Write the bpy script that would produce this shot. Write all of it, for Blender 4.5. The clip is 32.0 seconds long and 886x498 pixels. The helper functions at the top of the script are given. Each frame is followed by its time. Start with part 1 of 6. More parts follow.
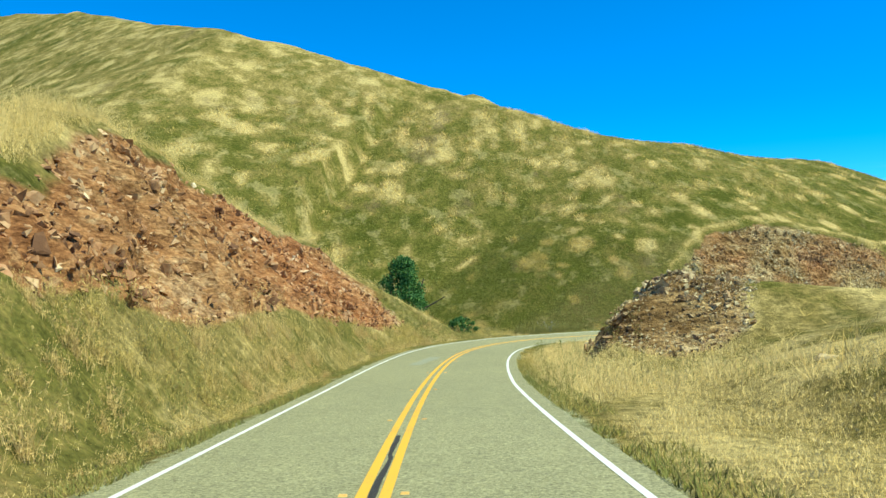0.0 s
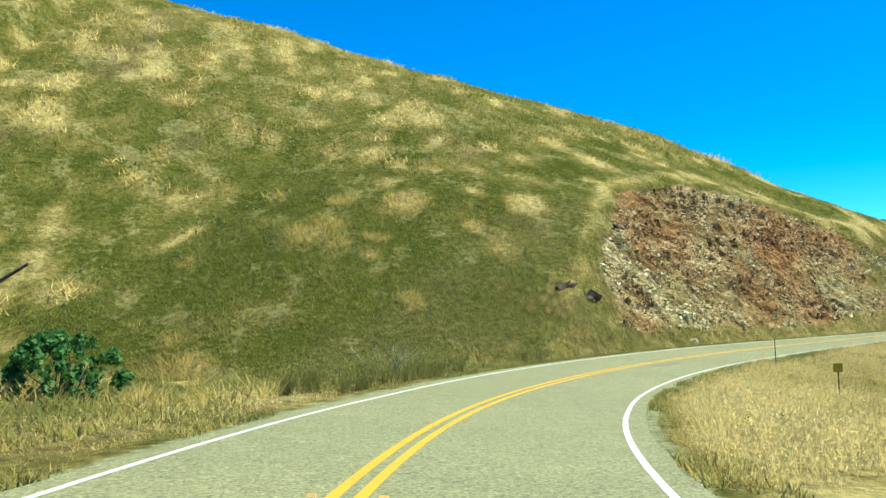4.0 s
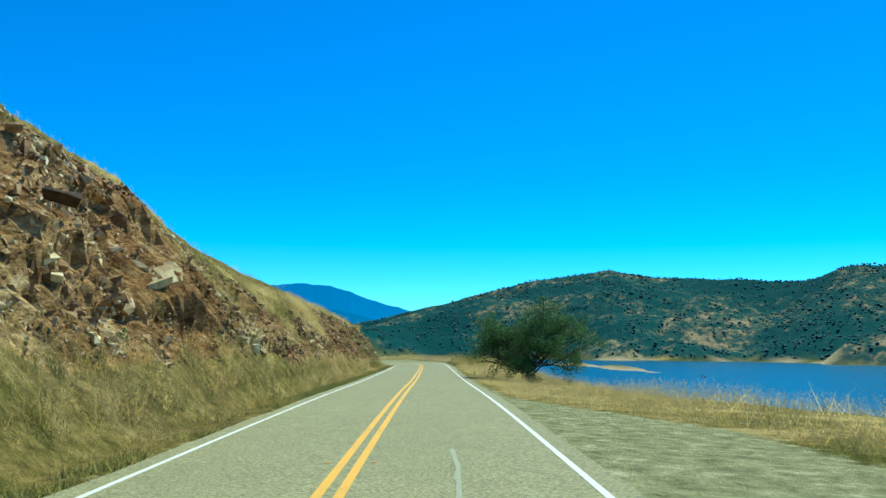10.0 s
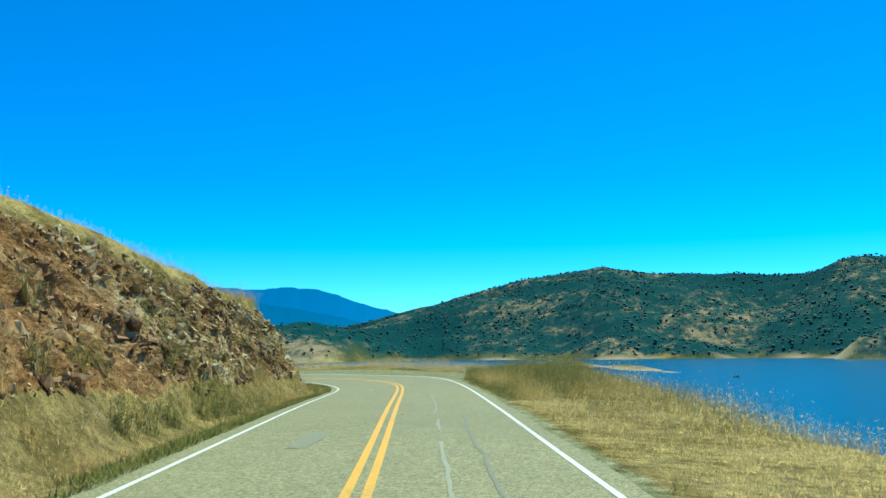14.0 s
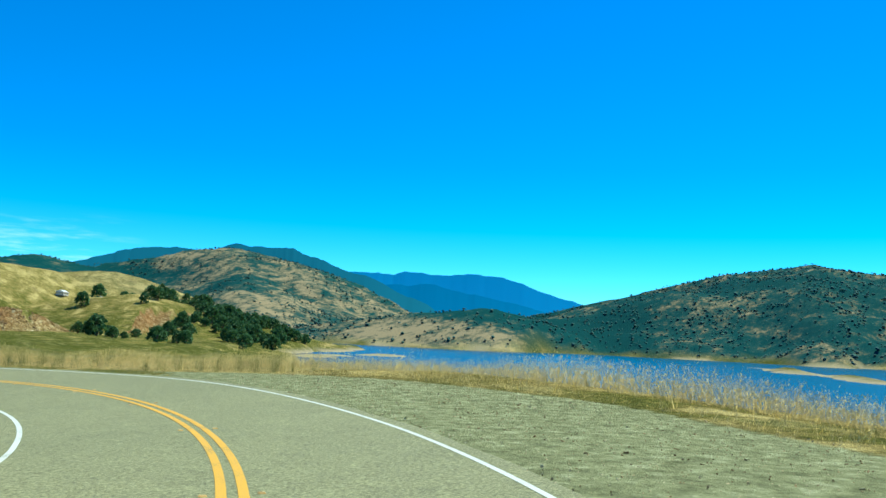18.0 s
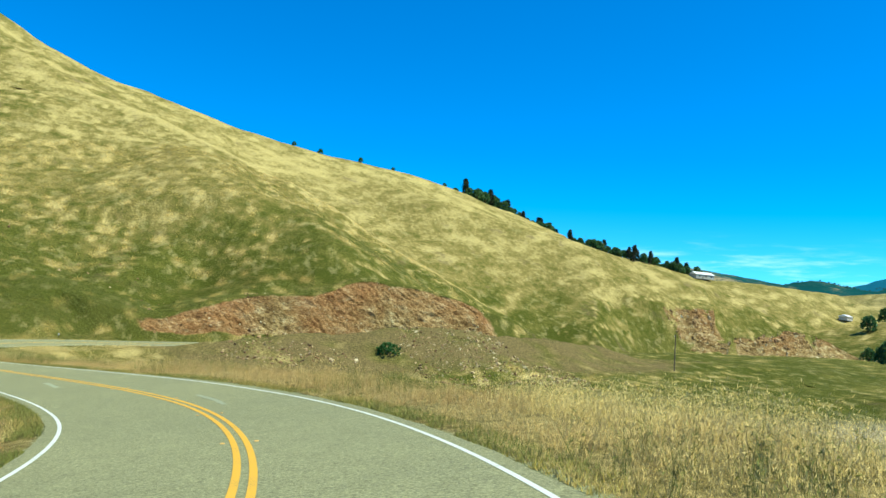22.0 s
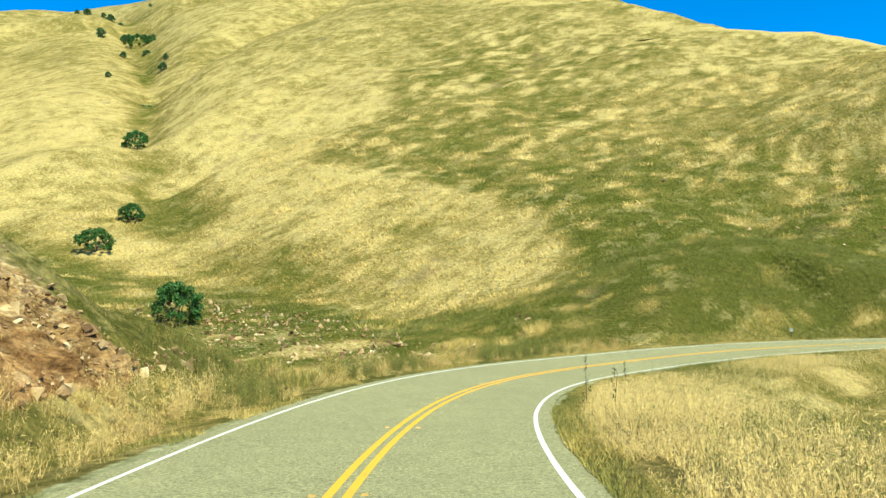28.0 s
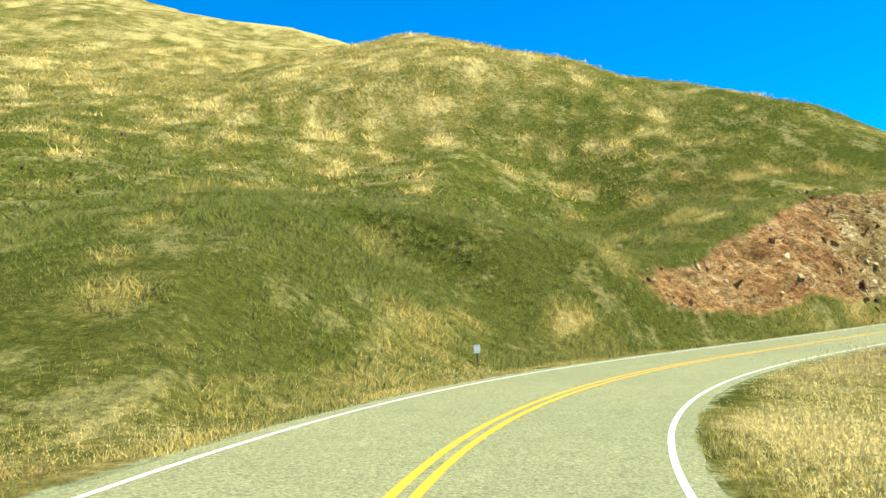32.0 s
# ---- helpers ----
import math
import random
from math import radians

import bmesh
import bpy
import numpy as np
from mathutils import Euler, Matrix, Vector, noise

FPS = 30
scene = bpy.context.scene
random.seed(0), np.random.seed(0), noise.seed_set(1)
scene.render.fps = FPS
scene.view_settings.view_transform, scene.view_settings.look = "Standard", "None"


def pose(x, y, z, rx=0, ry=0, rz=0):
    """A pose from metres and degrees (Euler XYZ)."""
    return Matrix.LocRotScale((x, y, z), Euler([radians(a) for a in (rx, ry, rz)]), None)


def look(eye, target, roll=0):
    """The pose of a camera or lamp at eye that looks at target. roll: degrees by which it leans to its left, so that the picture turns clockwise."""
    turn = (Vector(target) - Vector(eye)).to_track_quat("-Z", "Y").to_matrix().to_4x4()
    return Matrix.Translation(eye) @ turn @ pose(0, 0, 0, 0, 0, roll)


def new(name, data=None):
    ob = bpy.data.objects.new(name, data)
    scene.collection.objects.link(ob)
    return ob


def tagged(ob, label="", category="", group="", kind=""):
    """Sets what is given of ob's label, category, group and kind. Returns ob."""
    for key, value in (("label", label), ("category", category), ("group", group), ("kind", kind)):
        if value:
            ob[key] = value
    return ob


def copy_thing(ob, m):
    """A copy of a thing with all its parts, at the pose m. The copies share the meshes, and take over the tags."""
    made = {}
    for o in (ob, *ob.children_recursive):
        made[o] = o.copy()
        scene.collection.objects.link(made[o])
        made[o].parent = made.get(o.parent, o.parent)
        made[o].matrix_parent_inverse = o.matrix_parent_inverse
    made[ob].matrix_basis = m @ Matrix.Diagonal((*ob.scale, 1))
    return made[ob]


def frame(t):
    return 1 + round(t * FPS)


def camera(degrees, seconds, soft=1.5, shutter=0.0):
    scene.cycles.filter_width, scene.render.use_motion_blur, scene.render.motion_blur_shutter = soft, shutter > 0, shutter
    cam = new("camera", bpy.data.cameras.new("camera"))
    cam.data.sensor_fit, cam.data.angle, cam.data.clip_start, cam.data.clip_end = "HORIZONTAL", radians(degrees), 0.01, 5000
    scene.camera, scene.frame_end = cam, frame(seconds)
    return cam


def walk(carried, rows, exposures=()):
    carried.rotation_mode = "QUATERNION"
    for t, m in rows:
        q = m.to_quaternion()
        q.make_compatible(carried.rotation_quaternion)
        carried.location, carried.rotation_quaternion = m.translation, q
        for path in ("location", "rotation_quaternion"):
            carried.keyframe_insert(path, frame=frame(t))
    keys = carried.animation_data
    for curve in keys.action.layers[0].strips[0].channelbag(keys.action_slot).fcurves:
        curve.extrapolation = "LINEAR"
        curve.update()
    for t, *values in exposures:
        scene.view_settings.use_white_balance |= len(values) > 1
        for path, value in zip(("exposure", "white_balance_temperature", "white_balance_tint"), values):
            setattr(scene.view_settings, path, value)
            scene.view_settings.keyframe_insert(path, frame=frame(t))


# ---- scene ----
cam = camera(55.09, 32.0)
PATH = [
    (0.0, pose(-0.03, 0.08, 1.84, 92.51, 1.04, 0.81)),
    (0.5, pose(-0.16, 7.07, 1.43, 92.91, 0.90, 0.05)),
    (1.0, pose(-0.18, 14.25, 1.03, 93.29, 0.82, -0.85)),
    (1.5, pose(-0.10, 21.56, 0.65, 93.72, 1.01, -1.78)),
    (2.0, pose(0.12, 29.01, 0.30, 94.03, 1.32, -2.83)),
    (2.5, pose(0.52, 36.57, -0.03, 94.25, 1.66, -4.60)),
    (3.0, pose(1.20, 44.19, -0.35, 94.26, 1.83, -7.12)),
    (3.5, pose(2.29, 51.82, -0.64, 94.24, 1.88, -10.57)),
    (4.0, pose(3.91, 59.39, -0.92, 94.29, 1.84, -15.09)),
    (4.5, pose(6.22, 66.83, -1.17, 94.49, 1.69, -20.79)),
    (5.0, pose(9.28, 74.06, -1.41, 94.76, 1.47, -26.39)),
    (5.5, pose(13.07, 80.99, -1.61, 95.02, 1.42, -32.27)),
    (6.0, pose(17.58, 87.54, -1.79, 95.30, 1.68, -38.16)),
    (6.5, pose(22.77, 93.60, -1.93, 95.75, 1.79, -44.26)),
    (7.0, pose(28.61, 99.08, -2.02, 96.26, 1.49, -50.67)),
    (7.5, pose(35.07, 103.89, -2.08, 96.48, 1.06, -57.07)),
    (8.0, pose(42.08, 108.06, -2.09, 96.53, 0.76, -62.47)),
    (8.5, pose(49.48, 111.68, -2.07, 96.65, 0.47, -66.38)),
    (9.0, pose(57.10, 114.90, -2.04, 96.76, 0.11, -68.68)),
    (9.5, pose(64.81, 117.91, -2.02, 96.79, -0.35, -69.67)),
    (10.0, pose(72.58, 120.85, -2.03, 96.76, -0.49, -70.03)),
    (10.5, pose(80.45, 123.81, -2.05, 96.82, -0.42, -69.84)),
    (11.0, pose(88.41, 126.86, -2.09, 96.89, -0.32, -69.43)),
    (11.5, pose(96.46, 129.99, -2.14, 96.91, -0.19, -69.17)),
    (12.0, pose(104.61, 133.19, -2.19, 96.83, 0.05, -69.13)),
    (12.5, pose(112.87, 136.44, -2.23, 96.69, 0.40, -69.14)),
    (13.0, pose(121.22, 139.68, -2.26, 96.64, 0.82, -69.68)),
    (13.5, pose(129.59, 142.82, -2.28, 96.86, 0.99, -70.35)),
    (14.0, pose(137.86, 145.83, -2.30, 96.91, 0.68, -70.70)),
    (14.5, pose(145.89, 148.74, -2.32, 96.82, 0.30, -70.60)),
    (15.0, pose(153.61, 151.55, -2.33, 96.82, -0.05, -70.58)),
    (15.5, pose(160.96, 154.25, -2.34, 96.81, -0.37, -70.24)),
    (16.0, pose(167.88, 156.87, -2.35, 96.76, -0.71, -69.30)),
    (16.5, pose(174.33, 159.48, -2.36, 96.61, -1.11, -67.63)),
    (17.0, pose(180.27, 162.14, -2.38, 96.37, -1.65, -65.18)),
    (17.5, pose(185.70, 164.88, -2.39, 96.16, -2.30, -62.26)),
    (18.0, pose(190.65, 167.75, -2.40, 96.06, -2.62, -58.42)),
    (18.5, pose(195.13, 170.87, -2.42, 95.96, -2.59, -52.88)),
    (19.0, pose(199.14, 174.35, -2.43, 95.79, -2.47, -46.19)),
    (19.5, pose(202.72, 178.29, -2.46, 95.67, -2.47, -39.38)),
    (20.0, pose(205.87, 182.72, -2.52, 95.58, -2.67, -32.79)),
    (20.5, pose(208.59, 187.61, -2.62, 95.42, -3.00, -26.60)),
    (21.0, pose(210.87, 192.93, -2.76, 95.24, -3.29, -20.70)),
    (21.5, pose(212.65, 198.66, -2.94, 95.09, -3.53, -14.89)),
    (22.0, pose(213.88, 204.72, -3.15, 94.98, -3.76, -9.07)),
    (22.5, pose(214.51, 211.02, -3.40, 94.80, -3.99, -3.25)),
    (23.0, pose(214.50, 217.42, -3.66, 94.61, -4.12, 2.66)),
    (23.5, pose(213.82, 223.79, -3.94, 94.36, -4.08, 8.75)),
    (24.0, pose(212.46, 230.05, -4.24, 94.12, -3.87, 14.76)),
    (24.5, pose(210.46, 236.20, -4.55, 93.94, -3.63, 20.27)),
    (25.0, pose(207.89, 242.28, -4.88, 93.86, -3.23, 24.59)),
    (25.5, pose(204.84, 248.35, -5.21, 93.90, -2.64, 27.58)),
    (26.0, pose(201.43, 254.48, -5.55, 93.86, -2.12, 29.51)),
    (26.5, pose(197.75, 260.64, -5.88, 93.82, -1.56, 31.03)),
    (27.0, pose(193.93, 266.74, -6.20, 93.80, -0.90, 31.89)),
    (27.5, pose(190.09, 272.73, -6.51, 93.77, -0.20, 32.19)),
    (28.0, pose(186.32, 278.60, -6.80, 93.73, 0.54, 32.00)),
    (28.5, pose(182.67, 284.36, -7.08, 93.67, 1.29, 31.22)),
    (29.0, pose(179.24, 290.08, -7.35, 93.59, 2.01, 29.23)),
    (29.5, pose(176.14, 295.83, -7.60, 93.50, 2.75, 25.67)),
    (30.0, pose(173.53, 301.72, -7.85, 93.52, 3.40, 20.53)),
    (30.5, pose(171.48, 307.84, -8.10, 93.86, 3.87, 15.05)),
    (31.0, pose(170.03, 314.25, -8.35, 94.52, 4.10, 8.80)),
    (31.5, pose(169.28, 320.93, -8.58, 95.27, 3.96, 2.42)),
    (32.0, pose(169.29, 327.81, -8.81, 95.92, 3.80, -4.06)),
]
# seconds, stops, kelvin, tint
EXPOSURES = [(0.0, 0.6, 6800, -12), (4.5, 0.7, 6700, -13), (9.0, 0.3, 6300, -16), (19.0, 0.4, 6500, -16), (22.0, 0.5, 6700, -14), (26.0, 0.72, 7200, -10), (30.5, 0.83, 7300, -12), (32.0, 0.95, 7300, -11)]
walk(cam, PATH, EXPOSURES)

# ---- light ----
SUN_AZ, SUN_EL = -108.0, 56.0      # degrees: anticlockwise from +y, and height
sun_dir = Vector((-math.sin(radians(SUN_AZ)) * math.cos(radians(SUN_EL)), math.cos(radians(SUN_AZ)) * math.cos(radians(SUN_EL)), math.sin(radians(SUN_EL))))
world = bpy.data.worlds.new("sky")
scene.world = world
world.use_nodes = True
wn, wl = world.node_tree.nodes, world.node_tree.links
wn.clear()
sky = wn.new("ShaderNodeTexSky")
sky.sky_type, sky.sun_disc = "NISHITA", False
sky.sun_elevation, sky.sun_rotation = radians(SUN_EL), radians(-SUN_AZ)
sky.altitude, sky.air_density, sky.dust_density, sky.ozone_density = 300, 0.72, 0.0, 3.0
tint = wn.new("ShaderNodeHueSaturation")
tint.inputs["Saturation"].default_value = 1.5
tint.inputs["Hue"].default_value = 0.495
bg = wn.new("ShaderNodeBackground")
bg.inputs["Strength"].default_value = 0.16
wout = wn.new("ShaderNodeOutputWorld")
wl.new(sky.outputs[0], tint.inputs["Color"])
deep = wn.new("ShaderNodeMix")
deep.data_type, deep.blend_type = "RGBA", "MULTIPLY"
deep.inputs[0].default_value, deep.inputs[7].default_value = 1.0, (0.42, 0.86, 1.12, 1)
wl.new(tint.outputs[0], deep.inputs[6])
geo, sep, gap, veil, stretch = wn.new("ShaderNodeTexCoord"), wn.new("ShaderNodeSeparateXYZ"), wn.new("ShaderNodeVectorMath"), wn.new("ShaderNodeTexNoise"), wn.new("ShaderNodeMapping")
wl.new(geo.outputs["Generated"], sep.inputs[0])
gap.operation, gap.inputs[1].default_value = "DOT_PRODUCT", (0.47, 0.88, 0.085)
wl.new(geo.outputs["Generated"], gap.inputs[0])
stretch.inputs["Rotation"].default_value, stretch.inputs["Scale"].default_value = (0.0, 0.12, 0.0), (3.0, 3.0, 26.0)
wl.new(geo.outputs["Generated"], stretch.inputs[0])
veil.inputs["Scale"].default_value, veil.inputs["Detail"].default_value, veil.inputs["Roughness"].default_value = 3.4, 5.0, 0.6
wl.new(stretch.outputs[0], veil.inputs["Vector"])


def sky_step(value, lo, hi):
    m = wn.new("ShaderNodeMapRange")
    m.interpolation_type = "SMOOTHSTEP"
    m.inputs[1].default_value, m.inputs[2].default_value = lo, hi
    wl.new(value, m.inputs[0])
    return m.outputs[0]


def sky_times(a, b):
    m = wn.new("ShaderNodeMath")
    m.operation = "MULTIPLY"
    wl.new(a, m.inputs[0])
    wl.new(b, m.inputs[1])
    return m.outputs[0]


wisp = sky_times(sky_times(sky_step(gap.outputs["Value"], 0.982, 1.0), sky_step(veil.outputs["Fac"], 0.48, 0.8)), sky_step(sep.outputs["Z"], 0.125, 0.07))
cloud = wn.new("ShaderNodeMix")
cloud.data_type = "RGBA"
cloud.inputs[7].default_value = (3.6, 5.4, 6.4, 1)
wl.new(wisp, cloud.inputs[0])
wl.new(deep.outputs[2], cloud.inputs[6])
wl.new(cloud.outputs[2], bg.inputs[0])
wl.new(bg.outputs[0], wout.inputs[0])
sun = new("sun", bpy.data.lights.new("sun", "SUN"))
sun.data.energy, sun.data.angle, sun.data.color = 4.6, radians(0.53), (1.0, 0.95, 0.86)
sun.matrix_world = look(sun_dir * 100, (0, 0, 0))

# ---- materials ----
def material(name, rough=0.9, spec=0.25, metal=0.0):
    m = bpy.data.materials.new(name)
    m.use_nodes = True
    b = m.node_tree.nodes["Principled BSDF"]
    b.inputs["Roughness"].default_value = rough
    b.inputs["Specular IOR Level"].default_value = spec
    b.inputs["Metallic"].default_value = metal
    return m, m.node_tree.nodes, m.node_tree.links, b


def coords(n, l, kind="Object", scale=(1, 1, 1)):
    tc, mp = n.new("ShaderNodeTexCoord"), n.new("ShaderNodeMapping")
    mp.inputs["Scale"].default_value = scale
    l.new(tc.outputs[kind], mp.inputs[0])
    return mp.outputs[0]


def noise_node(n, l, vec, scale, detail=4.0, rough=0.6):
    t = n.new("ShaderNodeTexNoise")
    t.inputs["Scale"].default_value, t.inputs["Detail"].default_value, t.inputs["Roughness"].default_value = scale, detail, rough
    l.new(vec, t.inputs["Vector"])
    return t.outputs["Fac"]


def ramp(n, l, fac, stops):
    r = n.new("ShaderNodeValToRGB")
    el = r.color_ramp.elements
    while len(el) < len(stops):
        el.new(0.5)
    for e, (pos, col) in zip(el, stops):
        e.position, e.color = pos, (*col, 1)
    l.new(fac, r.inputs[0])
    return r.outputs[0]


def blend(n, l, fac, a, b, how="MIX"):
    m = n.new("ShaderNodeMix")
    m.data_type, m.blend_type = "RGBA", how
    for k, v in ((0, fac), (6, a), (7, b)):
        if isinstance(v, (int, float)):
            m.inputs[k].default_value = v
        elif isinstance(v, tuple):
            m.inputs[k].default_value = (*v, 1)
        else:
            l.new(v, m.inputs[k])
    return m.outputs[2]


def bump(n, l, b, height, strength, dist):
    u = n.new("ShaderNodeBump")
    u.inputs["Strength"].default_value, u.inputs["Distance"].default_value = strength, dist
    l.new(height, u.inputs["Height"])
    l.new(u.outputs[0], b.inputs["Normal"])


def attr(n, name):
    a = n.new("ShaderNodeAttribute")
    a.attribute_name = name
    return a.outputs["Fac"]


def sums(n, l, a, b, op="ADD", clamp=False):
    m = n.new("ShaderNodeMath")
    m.operation, m.use_clamp = op, clamp
    for k, v in ((0, a), (1, b)):
        if isinstance(v, (int, float)):
            m.inputs[k].default_value = v
        else:
            l.new(v, m.inputs[k])
    return m.outputs[0]


def step(n, l, v, lo, hi):
    m = n.new("ShaderNodeMapRange")
    m.interpolation_type = "SMOOTHSTEP"
    m.inputs[1].default_value, m.inputs[2].default_value = lo, hi
    l.new(v, m.inputs[0])
    return m.outputs[0]


def ground_material():
    m, n, l, b = material("grassland", 1.0, 0.02)
    v = coords(n, l)
    up = coords(n, l, "Object", (1, 0.55, 0.85))
    mid, clump = noise_node(n, l, up, 0.17, 4, 0.6), noise_node(n, l, up, 0.5, 4, 0.62)
    fine, grit = noise_node(n, l, v, 2.4, 5, 0.7), noise_node(n, l, v, 7.0, 5, 0.75)
    dry = sums(n, l, attr(n, "dry"), sums(n, l, sums(n, l, mid, 0.5, "SUBTRACT"), 1.0, "MULTIPLY"))
    dry = sums(n, l, dry, sums(n, l, sums(n, l, clump, 0.5, "SUBTRACT"), 1.0, "MULTIPLY"))
    dry = sums(n, l, dry, sums(n, l, sums(n, l, fine, 0.5, "SUBTRACT"), 0.8, "MULTIPLY"))
    grass = ramp(n, l, dry, [(0.05, (0.08, 0.088, 0.016)), (0.36, (0.145, 0.135, 0.032)), (0.6, (0.24, 0.19, 0.06)), (0.98, (0.49, 0.385, 0.15))])
    # pale seeding tufts, and worn brown patches where the soil is thin
    tuft = step(n, l, sums(n, l, noise_node(n, l, up, 0.33, 5, 0.62), sums(n, l, sums(n, l, fine, 0.5, "SUBTRACT"), 0.28, "MULTIPLY")), 0.53, 0.66)
    grass = blend(n, l, sums(n, l, tuft, 0.35, "MULTIPLY"), grass, (0.50, 0.41, 0.18))
    bare = step(n, l, sums(n, l, noise_node(n, l, up, 0.085, 5, 0.66), sums(n, l, sums(n, l, grit, 0.5, "SUBTRACT"), 0.2, "MULTIPLY")), 0.60, 0.70)
    grass = blend(n, l, sums(n, l, bare, 0.6, "MULTIPLY"), grass, (0.125, 0.095, 0.05))
    grass = blend(n, l, 0.8, grass, ramp(n, l, fine, [(0.3, (0.55, 0.58, 0.6)), (0.5, (1, 1, 1)), (0.7, (1.35, 1.3, 1.2))]), "MULTIPLY")
    grass = blend(n, l, 0.75, grass, ramp(n, l, grit, [(0.3, (0.35, 0.35, 0.35)), (0.5, (0.92, 0.92, 0.89)), (0.7, (1.5, 1.45, 1.35))]), "MULTIPLY")
    grass = blend(n, l, attr(n, "earth"), grass, ramp(n, l, fine, [(0.3, (0.07, 0.055, 0.022)), (0.5, (0.16, 0.12, 0.048)), (0.7, (0.30, 0.215, 0.09))]))
    # cut faces: red earth, ochre and pale broken stone in streaks
    v2 = coords(n, l, "Object", (1, 1, 2.2))
    rk, rk2 = noise_node(n, l, v2, 0.22, 5, 0.62), noise_node(n, l, v2, 1.3, 6, 0.72)
    rock = ramp(n, l, sums(n, l, sums(n, l, rk, 0.6, "MULTIPLY"), sums(n, l, rk2, 0.5, "MULTIPLY")),
                [(0.38, (0.065, 0.042, 0.017)), (0.48, (0.20, 0.122, 0.048)), (0.58, (0.35, 0.24, 0.105)), (0.7, (0.62, 0.53, 0.30))])
    vo = n.new("ShaderNodeTexVoronoi")
    vo.inputs["Scale"].default_value = 1.9
    l.new(v2, vo.inputs["Vector"])
    vo2 = n.new("ShaderNodeTexVoronoi")
    vo2.inputs["Scale"].default_value = 5.5
    l.new(v2, vo2.inputs["Vector"])
    flake = n.new("ShaderNodeMapping")
    flake.inputs["Rotation"].default_value, flake.inputs["Scale"].default_value = (0.6, 0.5, 0.3), (1, 1, 2.4)
    l.new(v, flake.inputs[0])
    vo3 = n.new("ShaderNodeTexVoronoi")
    vo3.inputs["Scale"].default_value = 9.0
    l.new(flake.outputs[0], vo3.inputs["Vector"])
    chip = sums(n, l, sums(n, l, vo.outputs["Color"], 0.3, "MULTIPLY"), sums(n, l, vo2.outputs["Color"], 0.35, "MULTIPLY"))
    chip = sums(n, l, chip, sums(n, l, vo3.outputs["Color"], 0.35, "MULTIPLY"))
    rock = blend(n, l, sums(n, l, attr(n, "red"), -0.9, "MULTIPLY", True), rock, ramp(n, l, rk2, [(0.32, (0.10, 0.08, 0.035)), (0.48, (0.29, 0.25, 0.11)), (0.64, (0.64, 0.56, 0.30))]))
    rock = blend(n, l, 0.85, rock, ramp(n, l, chip, [(0.22, (0.3, 0.27, 0.25)), (0.5, (0.95, 0.93, 0.9)), (0.75, (1.75, 1.7, 1.6))]), "MULTIPLY")
    red = ramp(n, l, rk2, [(0.3, (0.14, 0.056, 0.024)), (0.5, (0.35, 0.15, 0.058)), (0.7, (0.50, 0.285, 0.13))])
    red = blend(n, l, 0.75, red, ramp(n, l, chip, [(0.22, (0.32, 0.3, 0.3)), (0.5, (0.95, 0.95, 0.95)), (0.75, (1.5, 1.6, 1.6))]), "MULTIPLY")
    rock = blend(n, l, sums(n, l, attr(n, "red"), 1.0, "MULTIPLY", True), rock, red)
    soil = ramp(n, l, fine, [(0.3, (0.14, 0.142, 0.066)), (0.55, (0.31, 0.312, 0.155)), (0.72, (0.52, 0.50, 0.30))])
    edge = step(n, l, sums(n, l, attr(n, "rock"), sums(n, l, sums(n, l, mid, 0.5, "SUBTRACT"), 1.3, "MULTIPLY")), 0.35, 0.62)
    col = blend(n, l, edge, grass, rock)
    col = blend(n, l, step(n, l, sums(n, l, attr(n, "gravel"), sums(n, l, sums(n, l, fine, 0.5, "SUBTRACT"), 0.8, "MULTIPLY")), 0.4, 0.7), col, soil)
    # wooded hills: dark forest and tan clearings, distance haze painted in as teal
    far = coords(n, l, "Object", (0.45, 0.75, 1.0))
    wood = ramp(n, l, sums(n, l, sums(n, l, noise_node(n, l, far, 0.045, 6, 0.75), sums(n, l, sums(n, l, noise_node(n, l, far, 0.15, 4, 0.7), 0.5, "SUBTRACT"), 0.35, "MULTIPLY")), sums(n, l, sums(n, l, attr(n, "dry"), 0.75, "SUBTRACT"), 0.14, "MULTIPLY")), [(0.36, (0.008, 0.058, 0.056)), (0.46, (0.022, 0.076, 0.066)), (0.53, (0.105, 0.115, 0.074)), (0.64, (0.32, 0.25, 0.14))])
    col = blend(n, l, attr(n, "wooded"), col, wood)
    shore = ramp(n, l, fine, [(0.3, (0.30, 0.24, 0.14)), (0.7, (0.46, 0.38, 0.24))])
    col = blend(n, l, attr(n, "shore"), col, shore)
    l.new(col, b.inputs["Base Color"])
    shards = sums(n, l, sums(n, l, chip, edge, "MULTIPLY"), 2.6, "MULTIPLY")
    bump(n, l, b, sums(n, l, sums(n, l, fine, grit), shards), 0.65, 0.25)
    return m


